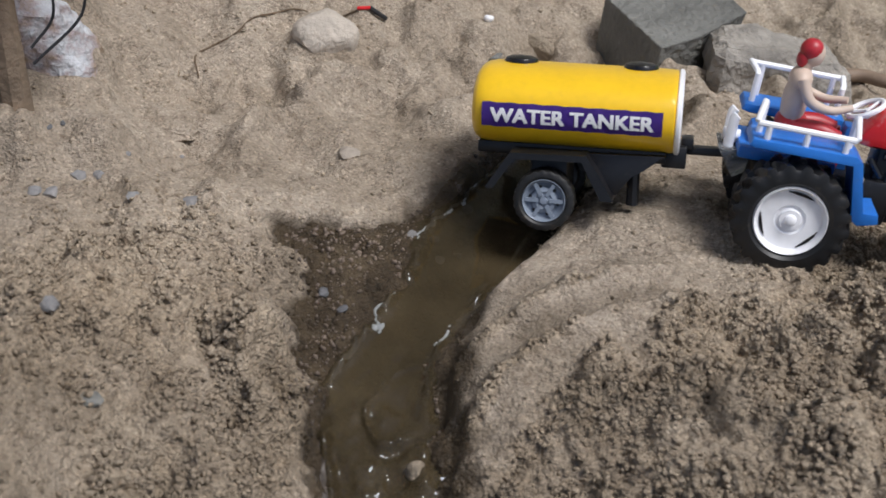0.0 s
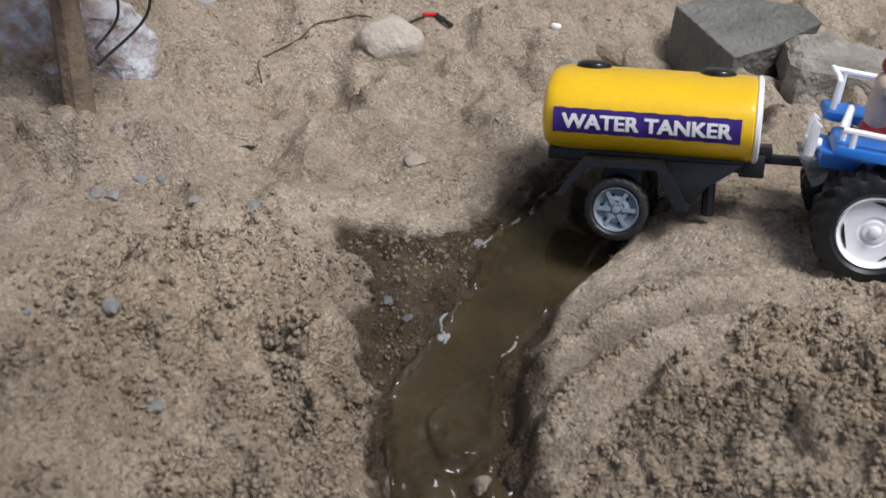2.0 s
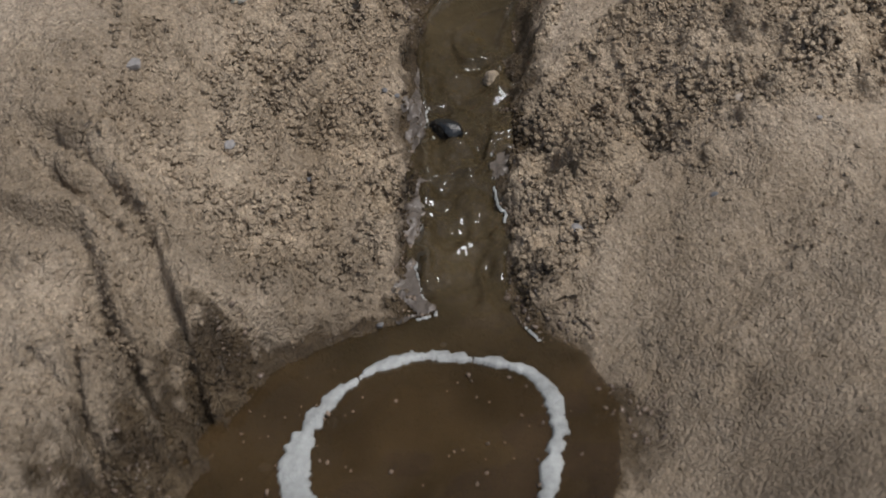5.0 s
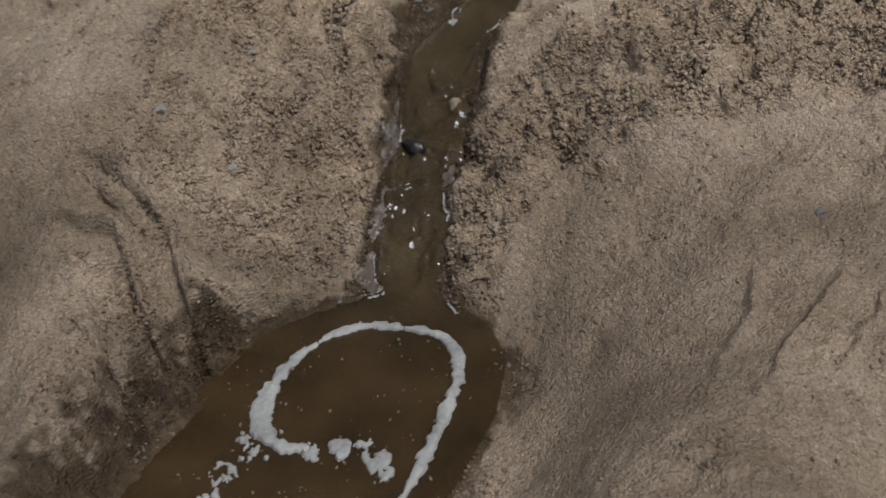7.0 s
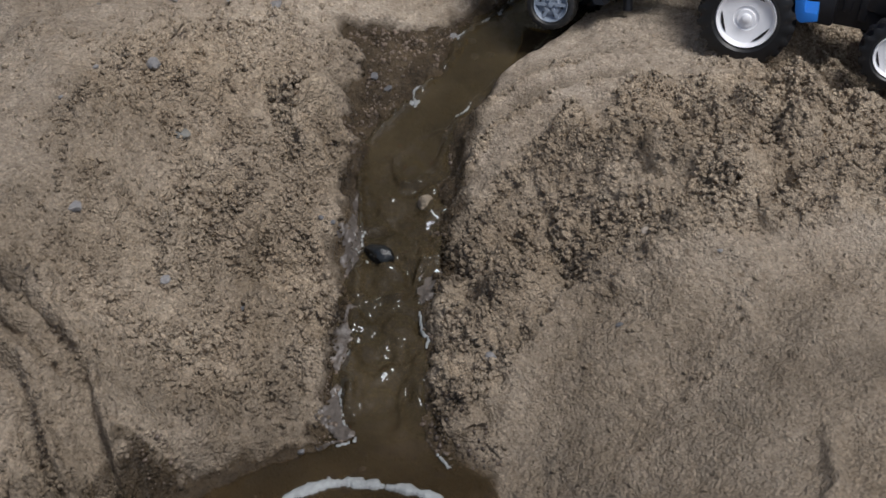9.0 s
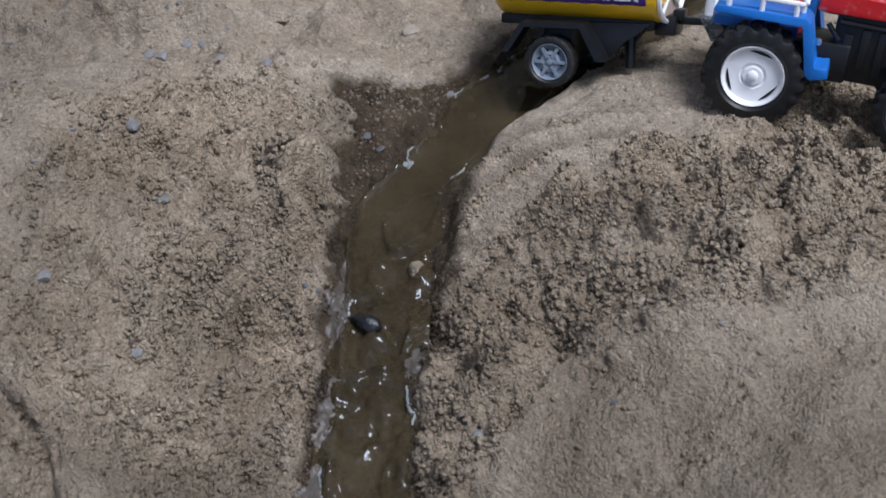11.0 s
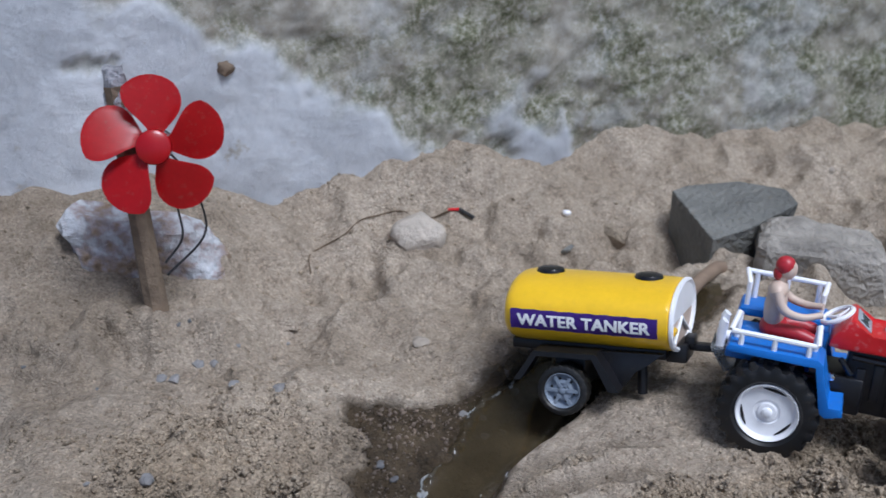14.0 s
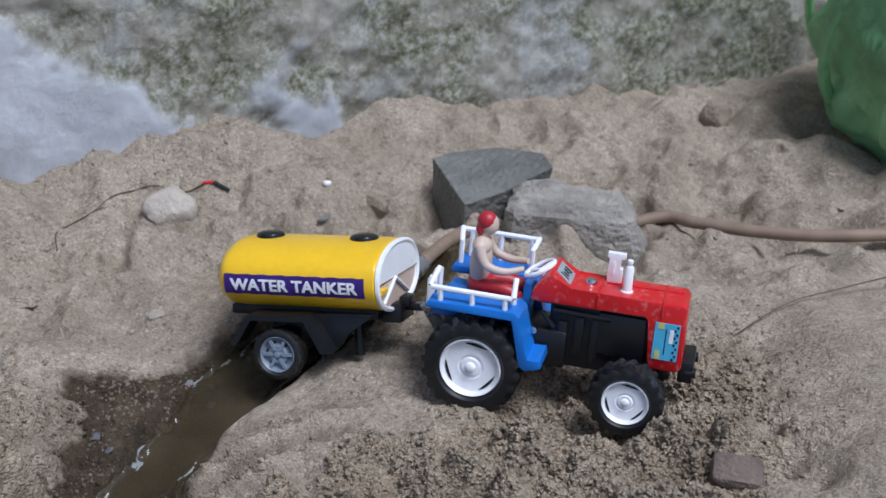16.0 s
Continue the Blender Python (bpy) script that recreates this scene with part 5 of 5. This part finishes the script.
def stone(name, at, size, seed, mat, label, category="rock", sub=3, rough=0.25, facets=9, turn=0.0, sink=0.35, group=""):
    bm = lump(bmesh.new(), (0, 0, 0), size, seed, sub, rough, facets, turn)
    ob = part(name, bm, mat)
    z = at[2] if len(at) > 2 else ground_z(at[0], at[1]) + size[2] * (1 - 2 * sink)
    ob.location = (at[0], at[1], z)
    return tagged(ob, label, category, group)


def rock(low, high, seed, mat, label, rough=0.004):
    base = sum((Vector(p) for p in low), Vector()) / 4
    ob = part("rock", block([Vector(p) - base for p in low], [Vector(p) - base for p in high], seed, rough), mat)
    ob.location = base
    return tagged(ob, label, "rock")


rock(((-0.300, 0.130, -0.016), (-0.210, 0.132, -0.024), (-0.204, 0.174, -0.024), (-0.308, 0.180, -0.010)), ((-0.324, 0.140, 0.058), (-0.246, 0.142, 0.050), (-0.220, 0.170, 0.034), (-0.312, 0.174, 0.066)), 3, QUARTZ, "rough white and grey quartz rock behind the wooden post", 0.005)
stone("rock", (-0.0890, 0.2200, -0.0190), (0.0225, 0.0165, 0.0200), 84, TANROCK, "small pale brown rock half sunk in the sand", turn=0.25, facets=16, rough=0.10)
rock(((0.140, 0.182, -0.085), (0.248, 0.182, -0.100), (0.256, 0.244, -0.105), (0.156, 0.246, -0.095)), ((0.147, 0.188, -0.024), (0.238, 0.188, -0.044), (0.240, 0.234, -0.052), (0.158, 0.234, -0.030)), 21, BOULDER, "grey-brown boulder lying against a slate slab", 0.0045)


def slab():
    """Angular slate slab with a flat tilted top."""
    top = [(0.099, 0.283), (0.112, 0.289), (0.150, 0.290), (0.183, 0.274), (0.188, 0.253), (0.148, 0.225), (0.120, 0.213)]
    bm = bmesh.new()
    cx, cy = 0.143, 0.261
    tilt = lambda x, y: -0.036 + 0.02 * (y - cy)
    a = [bm.verts.new((x, y, tilt(x, y))) for x, y in top]
    b = [bm.verts.new((cx - 0.010 + (x - cx) * 0.90, cy + (y - cy) * 0.92, -0.090)) for x, y in top]
    k = len(top)
    bm.faces.new(a)
    bm.faces.new(b[::-1])
    for i in range(k):
        bm.faces.new((a[i], b[i], b[(i + 1) % k], a[(i + 1) % k]))
    bmesh.ops.bevel(bm, geom=list(bm.edges), offset=0.0012, segments=2, profile=0.6, affect="EDGES")
    ob = part("slate_slab", bm, GREYSTONE, smooth=False)
    tagged(ob, "dark grey slate slab with a flat top", "stone")


slab()
hose_pts = smooth_line([(0.084, 0.121, -0.0265), (0.096, 0.142, -0.0285), (0.110, 0.166, -0.034), (0.127, 0.190, -0.046), (0.185, 0.225, -0.086), (0.262, 0.246, -0.085), (0.289, 0.233, -0.084), (0.327, 0.216, -0.085), (0.372, 0.198, -0.083), (0.417, 0.188, -0.081), (0.55, 0.175, -0.085), (0.75, 0.15, -0.09)], 8)
hose = part("hose", tube(bmesh.new(), hose_pts, 0.0047, 14), HOSE)
tagged(hose, "brown rubber hose lying on the sand feeding the channel", "hose")
part("hose_collar", tube(bmesh.new(), [(0.0828, 0.1185, -0.0263), (0.0885, 0.1290, -0.0271)], 0.0062, 14), CLEAR, hose, "clear plastic collar")

cable = part("cable", tube(bmesh.new(), smooth_line([(x, y, ground_z(x, y) + 0.0006) for x, y in ((-0.1662, 0.1860), (-0.1677, 0.1986), (-0.1600, 0.2150), (-0.1448, 0.2210), (-0.1345, 0.2381), (-0.1208, 0.2488), (-0.1056, 0.2522), (-0.0860, 0.2490), (-0.0691, 0.2444))], 6), 0.0006, 6), TWIG)
tagged(cable, "thin dark cable lying on the sand", "cable")
tip = part("tip", tube(bmesh.new(), [(-0.0691, 0.2444, ground_z(-0.0691, 0.2444) + 0.0022), (-0.0610, 0.2446, ground_z(-0.0610, 0.2446) + 0.003)], 0.0012, 8), RED, cable, "red insulated tip")
part("plug", tube(bmesh.new(), [(-0.0610, 0.2446, ground_z(-0.0610, 0.2446) + 0.003), (-0.0510, 0.2450, ground_z(-0.0510, 0.2450) + 0.003)], 0.0015, 8), WIRE, cable, "black plug")
twig = part("twig", tube(bmesh.new(), smooth_line([(x, y, ground_z(x, y) + h) for x, y, h in ((0.2559, 0.0460, 0.000), (0.3155, 0.0878, 0.004), (0.3596, 0.1133, 0.006), (0.4090, 0.1299, 0.008))], 6), 0.0005, 6), TWIG)
tagged(twig, "thin dry root sticking out of the sand", "twig")
brick = part("brick_piece", box(bmesh.new(), (0, 0, 0), (0.026, 0.018, 0.015), 0.0035), BRICK)
brick.matrix_world = pose(0.2430, -0.1050, ground_z(0.2430, -0.1050) - 0.0030, 12, 7, -14)
tagged(brick, "worn brown brick fragment half buried in sand", "brick")


def green_bag():
    bm = bmesh.new()
    made = bmesh.ops.create_icosphere(bm, subdivisions=5, radius=1.0)["verts"]
    for v in made:
        p = v.co.copy()
        f = 1 + 0.16 * noise.noise(p * 1.6) + 0.20 * abs(noise.noise(p * 3.2 + Vector((3, 1, 7)))) + 0.09 * abs(noise.noise(p * 7))
        v.co = Vector((p.x * 0.125, p.y * 0.12, p.z * 0.135)) * f
        v.co.z = max(v.co.z, -0.100)
    m = material("green_plastic_film", (0.15, 0.42, 0.17), 0.4, vary=0.3, size=0.05, bump=0.4, bump_size=0.012, bright=(0.30, 0.58, 0.27))
    b = m.node_tree.nodes["Principled BSDF"]
    b.inputs["Transmission Weight"].default_value = 0.10
    ob = part("plastic_bag", bm, m)
    ob.location = (0.562, 0.375, -0.026)
    for k in range(3):
        a = 2.6 + 0.55 * k
        path = [Vector((0.150 * math.cos(a + 0.06 * i), 0.145 * math.sin(a + 0.06 * i), -0.06 + 0.028 * i)) * (1 - 0.018 * (i - 3) ** 2) for i in range(7)]
        part("fold", tube(bmesh.new(), smooth_line(path, 4), 0.006, 8, 0.002), m, ob)
    tagged(ob, "large crumpled translucent green plastic bag on the sand", "bag")


green_bag()

for k, (s, h, r) in enumerate(((-0.2556, 0.0695, 0.0075),)):
    clod = part("mud_clod", lump(bmesh.new(), (0, 0, 0), (r, r * 0.6, r * 0.85), 61 + k, 3, 0.5, 7), WOOD)
    clod.location = WALL_AT + along * s + rise * h + WALL_OUT * 0.004
    tagged(clod, "brown clod of mud stuck to the plaster wall", "clod")

bead = part("bead", lump(bmesh.new(), (0, 0, 0), (0.0035, 0.003, 0.003), 71, 2, 0.1, 5), WHITE)
bead.location = (0.0182, 0.2680, ground_z(0.0182, 0.2680) + 0.002)
tagged(bead, "tiny bluish white bead lying on the sand", "bead")
chip = part("stone_chip", lump(bmesh.new(), (0, 0, 0), (0.0070, 0.0030, 0.0035), 72, 2, 0.2, 8, 0.6), GREYSTONE)
chip.location = (0.0172, 0.2269, ground_z(0.0172, 0.2269) + 0.002)
tagged(chip, "small dark grey stone chip on the sand", "stone")

# ---- channel details: dark stone, foam ----
stone("stone", (-0.0930, -0.1500, -0.0515), (0.0105, 0.0060, 0.0072), 36, DARK_STONE, "wet dark stone in the running water", "stone", turn=-0.6, facets=9, rough=0.35)
stone("sand_clod", (-0.0690, -0.1130, -0.0480), (0.0050, 0.0042, 0.0055), 33, CRUST, "clod of sand at the water's edge", "clod")


def froth_from(path, fx, fy):
    d = np.full(fx.shape, 9.0)
    at = np.zeros(fx.shape)
    for k, p in enumerate(path):
        e = np.hypot(fx - p.x, fy - p.y)
        at = np.where(e < d, k / len(path), at)
        d = np.minimum(d, e)
    return d, at


def foam():
    """A ring of froth on the pool, thick on one side, with a broken tail."""
    ring = smooth_line([(-0.1264, -0.3794, 0), (-0.1391, -0.3779, 0), (-0.1529, -0.3643, 0), (-0.1525, -0.338, 0), (-0.1413, -0.3162, 0), (-0.1253, -0.3018, 0), (-0.1044, -0.2948, 0), (-0.0815, -0.2972, 0), (-0.0616, -0.3033, 0), (-0.0509, -0.316, 0), (-0.0491, -0.3326, 0), (-0.0519, -0.3509, 0), (-0.0569, -0.3755, 0), (-0.0636, -0.3954, 0), (-0.0707, -0.4174, 0)], 10)
    tails = smooth_line([(-0.1479, -0.3711, 0), (-0.1596, -0.3859, 0), (-0.1719, -0.4075, 0), (-0.1806, -0.4259, 0)], 8), smooth_line([(-0.1391, -0.3779, 0), (-0.1216, -0.3832, 0), (-0.1023, -0.3823, 0), (-0.0832, -0.3876, 0), (-0.0707, -0.405, 0)], 8)
    fx, fy = np.meshgrid(np.arange(-0.21, -0.03, 0.0007), np.arange(-0.46, -0.28, 0.0007))
    d, at = froth_from(ring, fx, fy)
    width = np.interp(at, (0, 0.08, 0.2, 0.35, 0.5, 0.6, 0.8, 1.0), (0.003, 0.0055, 0.0052, 0.0034, 0.0028, 0.0022, 0.0036, 0.0026))
    cover = 1 - d / (width * (1 + 1.1 * fbm(fx, fy, 0.010, 3, 3.0)))
    for path, spread, thin in ((tails[0], 0.011, 0.72), (tails[1], 0.007, 0.60)):
        e, _ = froth_from(path, fx, fy)
        cover = np.maximum(cover, (1 - e / spread) * 0.8 + 1.5 * fbm(fx + fy, fy * 0.6 - fx, 0.009, 4, 5.0) - thin)
    cover = cover + 0.35 * fbm(fx, fy, 0.0030, 2, 8.0)
    fz = level(fy) + 0.0008 + 0.0011 * np.sqrt(np.clip(cover, 0, 1)) + 0.0004 * fbm(fx, fy, 0.003, 2, 9.0) - 0.0015 * (cover < 0)
    cell = np.maximum(np.maximum(cover[:-1, :-1], cover[1:, 1:]), np.maximum(cover[1:, :-1], cover[:-1, 1:])) > 0
    ob = sheet("foam", fx, fy, fz, FOAM_AND_GLINT, keep=cell)
    tagged(ob, "ring of pale froth floating on the muddy pool", "foam", kind="stuff")


foam()


def glint_line():
    """Thin broken pale lines along the edges of the running water: its glint, drawn as a sheet."""
    fx, fy = np.meshgrid(np.arange(-0.135, 0.045, 0.0006), np.arange(-0.288, 0.092, 0.0008))
    l, r = channel(fx, fy)
    bend = [np.hypot(*np.gradient(k, 0.0008, 0.0006)).clip(0.3, 3) for k in (l, r)]
    l, r = l / bend[0], r / bend[1]
    thin = np.interp(fy, (-0.288, -0.23, -0.12, -0.05, 0.06, 0.092), (0.0010, 0.0009, 0.0008, 0.0008, 0.0009, 0.0))
    gate = 2.2 * fbm(fx, fy, 0.030, 3, 23.0)
    broken = np.clip(0.35 + gate + 0.5 * fbm(fx, fy, 0.006, 2, 24.0), 0, 1)
    cover = np.maximum(broken - np.abs(l + 0.0012) / thin, np.clip(gate - 0.25, 0, 1) - np.abs(r + 0.0008) / (0.7 * thin))
    fz = level(fy) + 0.0012 + 0.0007 * np.sqrt(np.clip(cover, 0, 1)) - 0.0008 * (cover < 0)
    cell = np.maximum(np.maximum(cover[:-1, :-1], cover[1:, 1:]), np.maximum(cover[1:, :-1], cover[:-1, 1:])) > 0
    tagged(sheet("glint_line", fx, fy, fz, FOAM_AND_GLINT, keep=cell), "thin broken pale line drawn for the glint along the water's edge", "foam", kind="stuff")


glint_line()


def grey_film():
    """Thin wet grey film on the channel's banks just above the water."""
    fx, fy = np.meshgrid(np.arange(-0.130, -0.030, 0.0007), np.arange(-0.290, -0.085, 0.0007))
    l, r = channel(fx, fy)
    left = 0.0085 * step01((fy + 0.285) / 0.03) * step01((-0.095 - fy) / 0.03) * (1 + 1.3 * fbm(fx, fy, 0.020, 4, 51.0))
    right = 0.0100 * np.clip(3.5 * fbm(fx, fy, 0.030, 3, 52.0) + 0.25, 0, 1) * step01((fy + 0.280) / 0.02) * step01((-0.150 - fy) / 0.02)
    cover = np.maximum(np.where(l > -0.0015, left - l, -1), np.where(r > -0.0010, right - r, -1))
    fz = np.maximum(ground_heights(fx, fy), level(fy) + 0.0010) + 0.0007 + 0.0004 * fbm(fx, fy, 0.004, 2, 53.0) - 0.0010 * (cover < 0.0006)
    cell = np.minimum(np.minimum(cover[:-1, :-1], cover[1:, 1:]), np.minimum(cover[1:, :-1], cover[:-1, 1:])) > 0
    tagged(sheet("grey_film", fx, fy, fz, GREY_FILM, keep=cell), "thin wet grey film along the channel", "silt", kind="stuff")


grey_film()


# ---- pebbles ----
def pebbles(rows, mat, label, seed):
    for k, (x, y, r) in enumerate(rows):
        rnd = random.Random(seed + k)
        s = r / 1000 * rnd.uniform(0.95, 1.15) * (1.55 if r > 2 else 1.1)
        ob = part("pebble", lump(bmesh.new(), (0, 0, 0), (s, s * rnd.uniform(0.7, 0.95), s * rnd.uniform(0.45, 0.65)), seed + k, 2, 0.3, 9), mat)
        ob.location = (x, y, ground_z(x, y) + 0.08 * s)
        ob.rotation_euler = (rnd.uniform(-0.2, 0.2), rnd.uniform(-0.2, 0.2), rnd.uniform(0, 6.2))
        tagged(ob, label, "pebble", "pebbles in the sand")


GREY_ONES = ((-0.211, -0.083, 3.7), (-0.1636, 0.0310, 3.8), (-0.2380, 0.0430, 3.2), (-0.2310, 0.0445, 2.9), (-0.2200, 0.0625, 2.6), (-0.2100, 0.0640, 2.2), (-0.1900, 0.0300, 2.6), (-0.3834, 0.0919, 3.6), (-0.3777, 0.0776, 2.8), (-0.3851, 0.0854, 2.4), (-0.3619, 0.0609, 2.8), (-0.241, -0.086, 1.8), (-0.1966, 0.0771, 1.9), (-0.174, 0.113, 1.8), (0.060, -0.1135, 1.4), (-0.033, -0.232, 2.2), (-0.191, -0.206, 2.1), (-0.249, -0.123, 1.5), (0.079, -0.198, 1.7), (-0.231, -0.189, 2.7), (-0.043, 0.024, 2.3), (-0.044, 0.038, 2.6), (-0.056, 0.037, 2.1))
DARK_ONES = ((-0.2285, 0.0920, 2.0), (-0.2345, 0.0869, 2.0), (-0.3281, -0.0324, 2.2), (-0.3370, -0.0420, 1.8), (-0.3784, 0.0615, 1.7), (-0.3254, 0.0516, 1.9), (-0.2750, 0.0326, 1.5), (-0.157, -0.202, 1.9), (-0.167, -0.236, 1.9), (-0.162, -0.161, 1.6), (0.147, -0.261, 2.1), (0.029, -0.225, 1.8), (-0.123, -0.278, 1.9), (-0.144, -0.315, 2.4), (-0.124, -0.137, 1.9), (-0.198, -0.393, 2.7), (-0.170, -0.342, 2.1), (-0.118, -0.136, 1.8), (-0.033, 0.033, 2.1), (-0.024, 0.059, 2.4), (-0.041, 0.053, 2.5), (-0.094, -0.019, 2.7), (-0.1028, -0.0089, 2.6))
PALE_ONES = ((-0.0840, 0.0990, 4.6), (0.046, -0.183, 2.6), (-0.156, -0.2105, 1.0), (0.087, -0.128, 1.6), (0.239, 0.368, 2.4), (0.403, 0.246, 2.4), (-0.096, -0.275, 2.0), (0.240, 0.081, 1.8))
pebbles(GREY_ONES, PEBBLE, "small dull grey pebble half sunk in sand", 100)
DARK_PEBBLE = material("dark_pebble", (0.12, 0.12, 0.125), 0.6, vary=0.2, size=0.004, bump=0.4, bump_size=0.001, dust=0.10)
pebbles(DARK_ONES, DARK_PEBBLE, "small dark grey pebble lying on sand", 200)
pebbles(PALE_ONES, PALE_PEBBLE, "small pale cream pebble lying on sand", 300)
stone("flat_stone", (-0.198, -0.108, ground_z(-0.198, -0.108) - 0.0012), (0.0080, 0.0065, 0.0022), 66, GREYSTONE, "flat grey stone set in the crumbly sand", "stone", rough=0.15)
stone("sand_clod", (0.3420, 0.4020), (0.015, 0.010, 0.020), 57, CRUST, "pointed clod of sand near the wall", "clod", sub=3)
crust = part("sand_crust", block([Vector(p) for p in ((-0.020, 0.014, -0.016), (0.014, -0.020, -0.016), (0.020, -0.014, -0.016), (-0.012, 0.020, -0.014))], [Vector(p) for p in ((-0.018, 0.014, 0.008), (0.013, -0.018, 0.001), (0.022, -0.016, 0.003), (-0.010, 0.022, 0.010))], 52, 0.0020), CRUST)
crust.location = (0.0540, 0.2650, ground_z(0.0540, 0.2650) + 0.003)
tagged(crust, "long flat crust of sand leaning on edge", "clod")
stone("sand_clod", (-0.1784, 0.1292), (0.018, 0.012, 0.008), 53, SAND, "rounded clod of sand", "clod", sub=4, turn=-0.2, sink=0.6, rough=0.5)


def scatter(name, px, py, size, mat, rnd, wet=None, lift=0.2, tiny=0.0, on=None):
    """Many small rough grains joined into one mesh; those under tiny get fewer faces."""
    verts, tris, soaked, first = [], [], [], 0
    pz = ground_heights(px, py) if on is None else on
    for low, pick in ((True, size < tiny), (False, size >= tiny)):
        t = bmesh.new()
        if low:
            bmesh.ops.create_cone(t, cap_ends=False, segments=4, radius1=1.0, radius2=0.0, depth=1.0, matrix=Matrix.Translation((0, 0, 0.5)))
            t.verts.ensure_lookup_table()
        else:
            bmesh.ops.create_icosphere(t, subdivisions=1, radius=1.0)
        ball = np.array([v.co[:] for v in t.verts])
        tri = np.array([[v.index for v in f.verts[:3]] for f in t.faces])
        t.free()
        k = int(pick.sum())
        if k == 0:
            continue
        s = size[pick]
        spin = rnd.uniform(0, 6.28, k)
        shape = ball[None] * (1 + 0.36 * rnd.randn(k, len(ball), 1)).clip(0.45, 1.8) * rnd.uniform(0.7, 1.25, (k, 1, 3)) * s[:, None, None]
        x = shape[..., 0] * np.cos(spin)[:, None] - shape[..., 1] * np.sin(spin)[:, None]
        y = shape[..., 0] * np.sin(spin)[:, None] + shape[..., 1] * np.cos(spin)[:, None]
        up = pz[pick] + (lift if not low else -0.1) * s * rnd.uniform(0.2, 1.8, k)
        verts.append(np.stack([x + px[pick][:, None], y + py[pick][:, None], shape[..., 2] + up[:, None]], -1).reshape(-1, 3))
        tris.append((tri[None] + (np.arange(k) * len(ball))[:, None, None]).reshape(-1, 3) + first)
        first += k * len(ball)
        if wet is not None:
            soaked.append(np.repeat(wet[pick], len(ball)))
    co, faces = np.concatenate(verts), np.concatenate(tris)
    me = bpy.data.meshes.new(name)
    me.vertices.add(len(co))
    me.vertices.foreach_set("co", co.ravel())
    me.loops.add(faces.size)
    me.loops.foreach_set("vertex_index", faces.ravel().astype(np.int32))
    me.polygons.add(len(faces))
    me.polygons.foreach_set("loop_start", np.arange(0, faces.size, 3, dtype=np.int32))
    me.polygons.foreach_set("use_smooth", np.ones(len(faces), dtype=bool))
    me.update()
    if wet is not None:
        me.attributes.new("wet", "FLOAT", "POINT").data.foreach_set("value", np.concatenate(soaked).astype(np.float32))
        me.attributes.new("loose", "FLOAT", "POINT").data.foreach_set("value", np.full(len(co), 0.8, dtype=np.float32))
    me.materials.append(mat)
    return new(name, me)


WET_STONE = material("wet_brown_gravel", (0.055, 0.040, 0.030), 0.38, vary=0.4, size=0.02, bright=(0.13, 0.098, 0.074))


def wet_gravel():
    """Small dark stones washed out along the wet banks."""
    rnd = np.random.RandomState(33)
    count = 26000
    px, py = rnd.uniform(-0.28, 0.08, count), rnd.uniform(-0.45, 0.12, count)
    l, r = channel(px, py)
    out = np.maximum(l, r)
    reach = np.where(py < -0.26, 0.030, np.where(l > 0, 0.012 + near_shelf(py), 0.007))
    keep_at = (out > -0.002) & (out < reach) & (fbm(px, py, 0.03, 2, 21.0) > np.where((l > 0) & (l < near_shelf(py)), -0.12, 0.02))
    px, py = px[keep_at], py[keep_at]
    size = np.minimum(rnd.gamma(1.1, 0.00035, len(px)) + 0.0003, 0.0014)
    tagged(scatter("wet_gravel", px, py, size, WET_STONE, rnd), "dark gravel washed out along the wet banks", "gravel", kind="stuff")


wet_gravel()


def pool_specks():
    """Dark specks of bark and grit floating on the pool."""
    rnd = np.random.RandomState(41)
    px, py = rnd.uniform(-0.20, -0.04, 170), rnd.uniform(-0.46, -0.30, 170)
    l, r = channel(px, py)
    keep_at = np.maximum(l, r) < -0.006
    px, py = px[keep_at], py[keep_at]
    size = np.minimum(rnd.gamma(1.2, 0.0003, len(px)) + 0.0003, 0.0014)
    tagged(scatter("floating_specks", px, py, size, WET_STONE, rnd, on=level(py) + 0.0004), "dark specks of bark floating on the pool", "debris", kind="stuff")


pool_specks()


def loose_crumbs():
    """Thousands of loose crumbs of sand lying on the sheet, too small to count."""
    rnd = np.random.RandomState(21)
    count = 560000
    px, py = rnd.uniform(-0.37, 0.32, count), rnd.uniform(-0.45, 0.36, count)
    l, r = channel(px, py)
    keep_at = (crumbly(px, py) ** 1.5 * (1 + 2.6 * fbm(px, py, 0.022, 3, 17.0)) + 0.012 > rnd.rand(count) * 1.1) & (np.maximum(l - near_shelf(py), r) > 0.005)
    px, py = px[keep_at], py[keep_at]
    size = np.minimum(rnd.gamma(1.2, 0.00034, len(px)) + 0.00042, 0.0022) * (0.6 + 0.4 * crumbly(px, py))
    soaked = darkened[np.clip(np.searchsorted(YS, py), 0, len(YS) - 1), np.clip(np.searchsorted(XS, px), 0, len(XS) - 1)]
    tagged(scatter("sand_crumbs", px, py, size, SAND, rnd, soaked, 0.4, 0.0008), "loose crumbs of coarse sand", "sand", kind="stuff")


loose_crumbs()
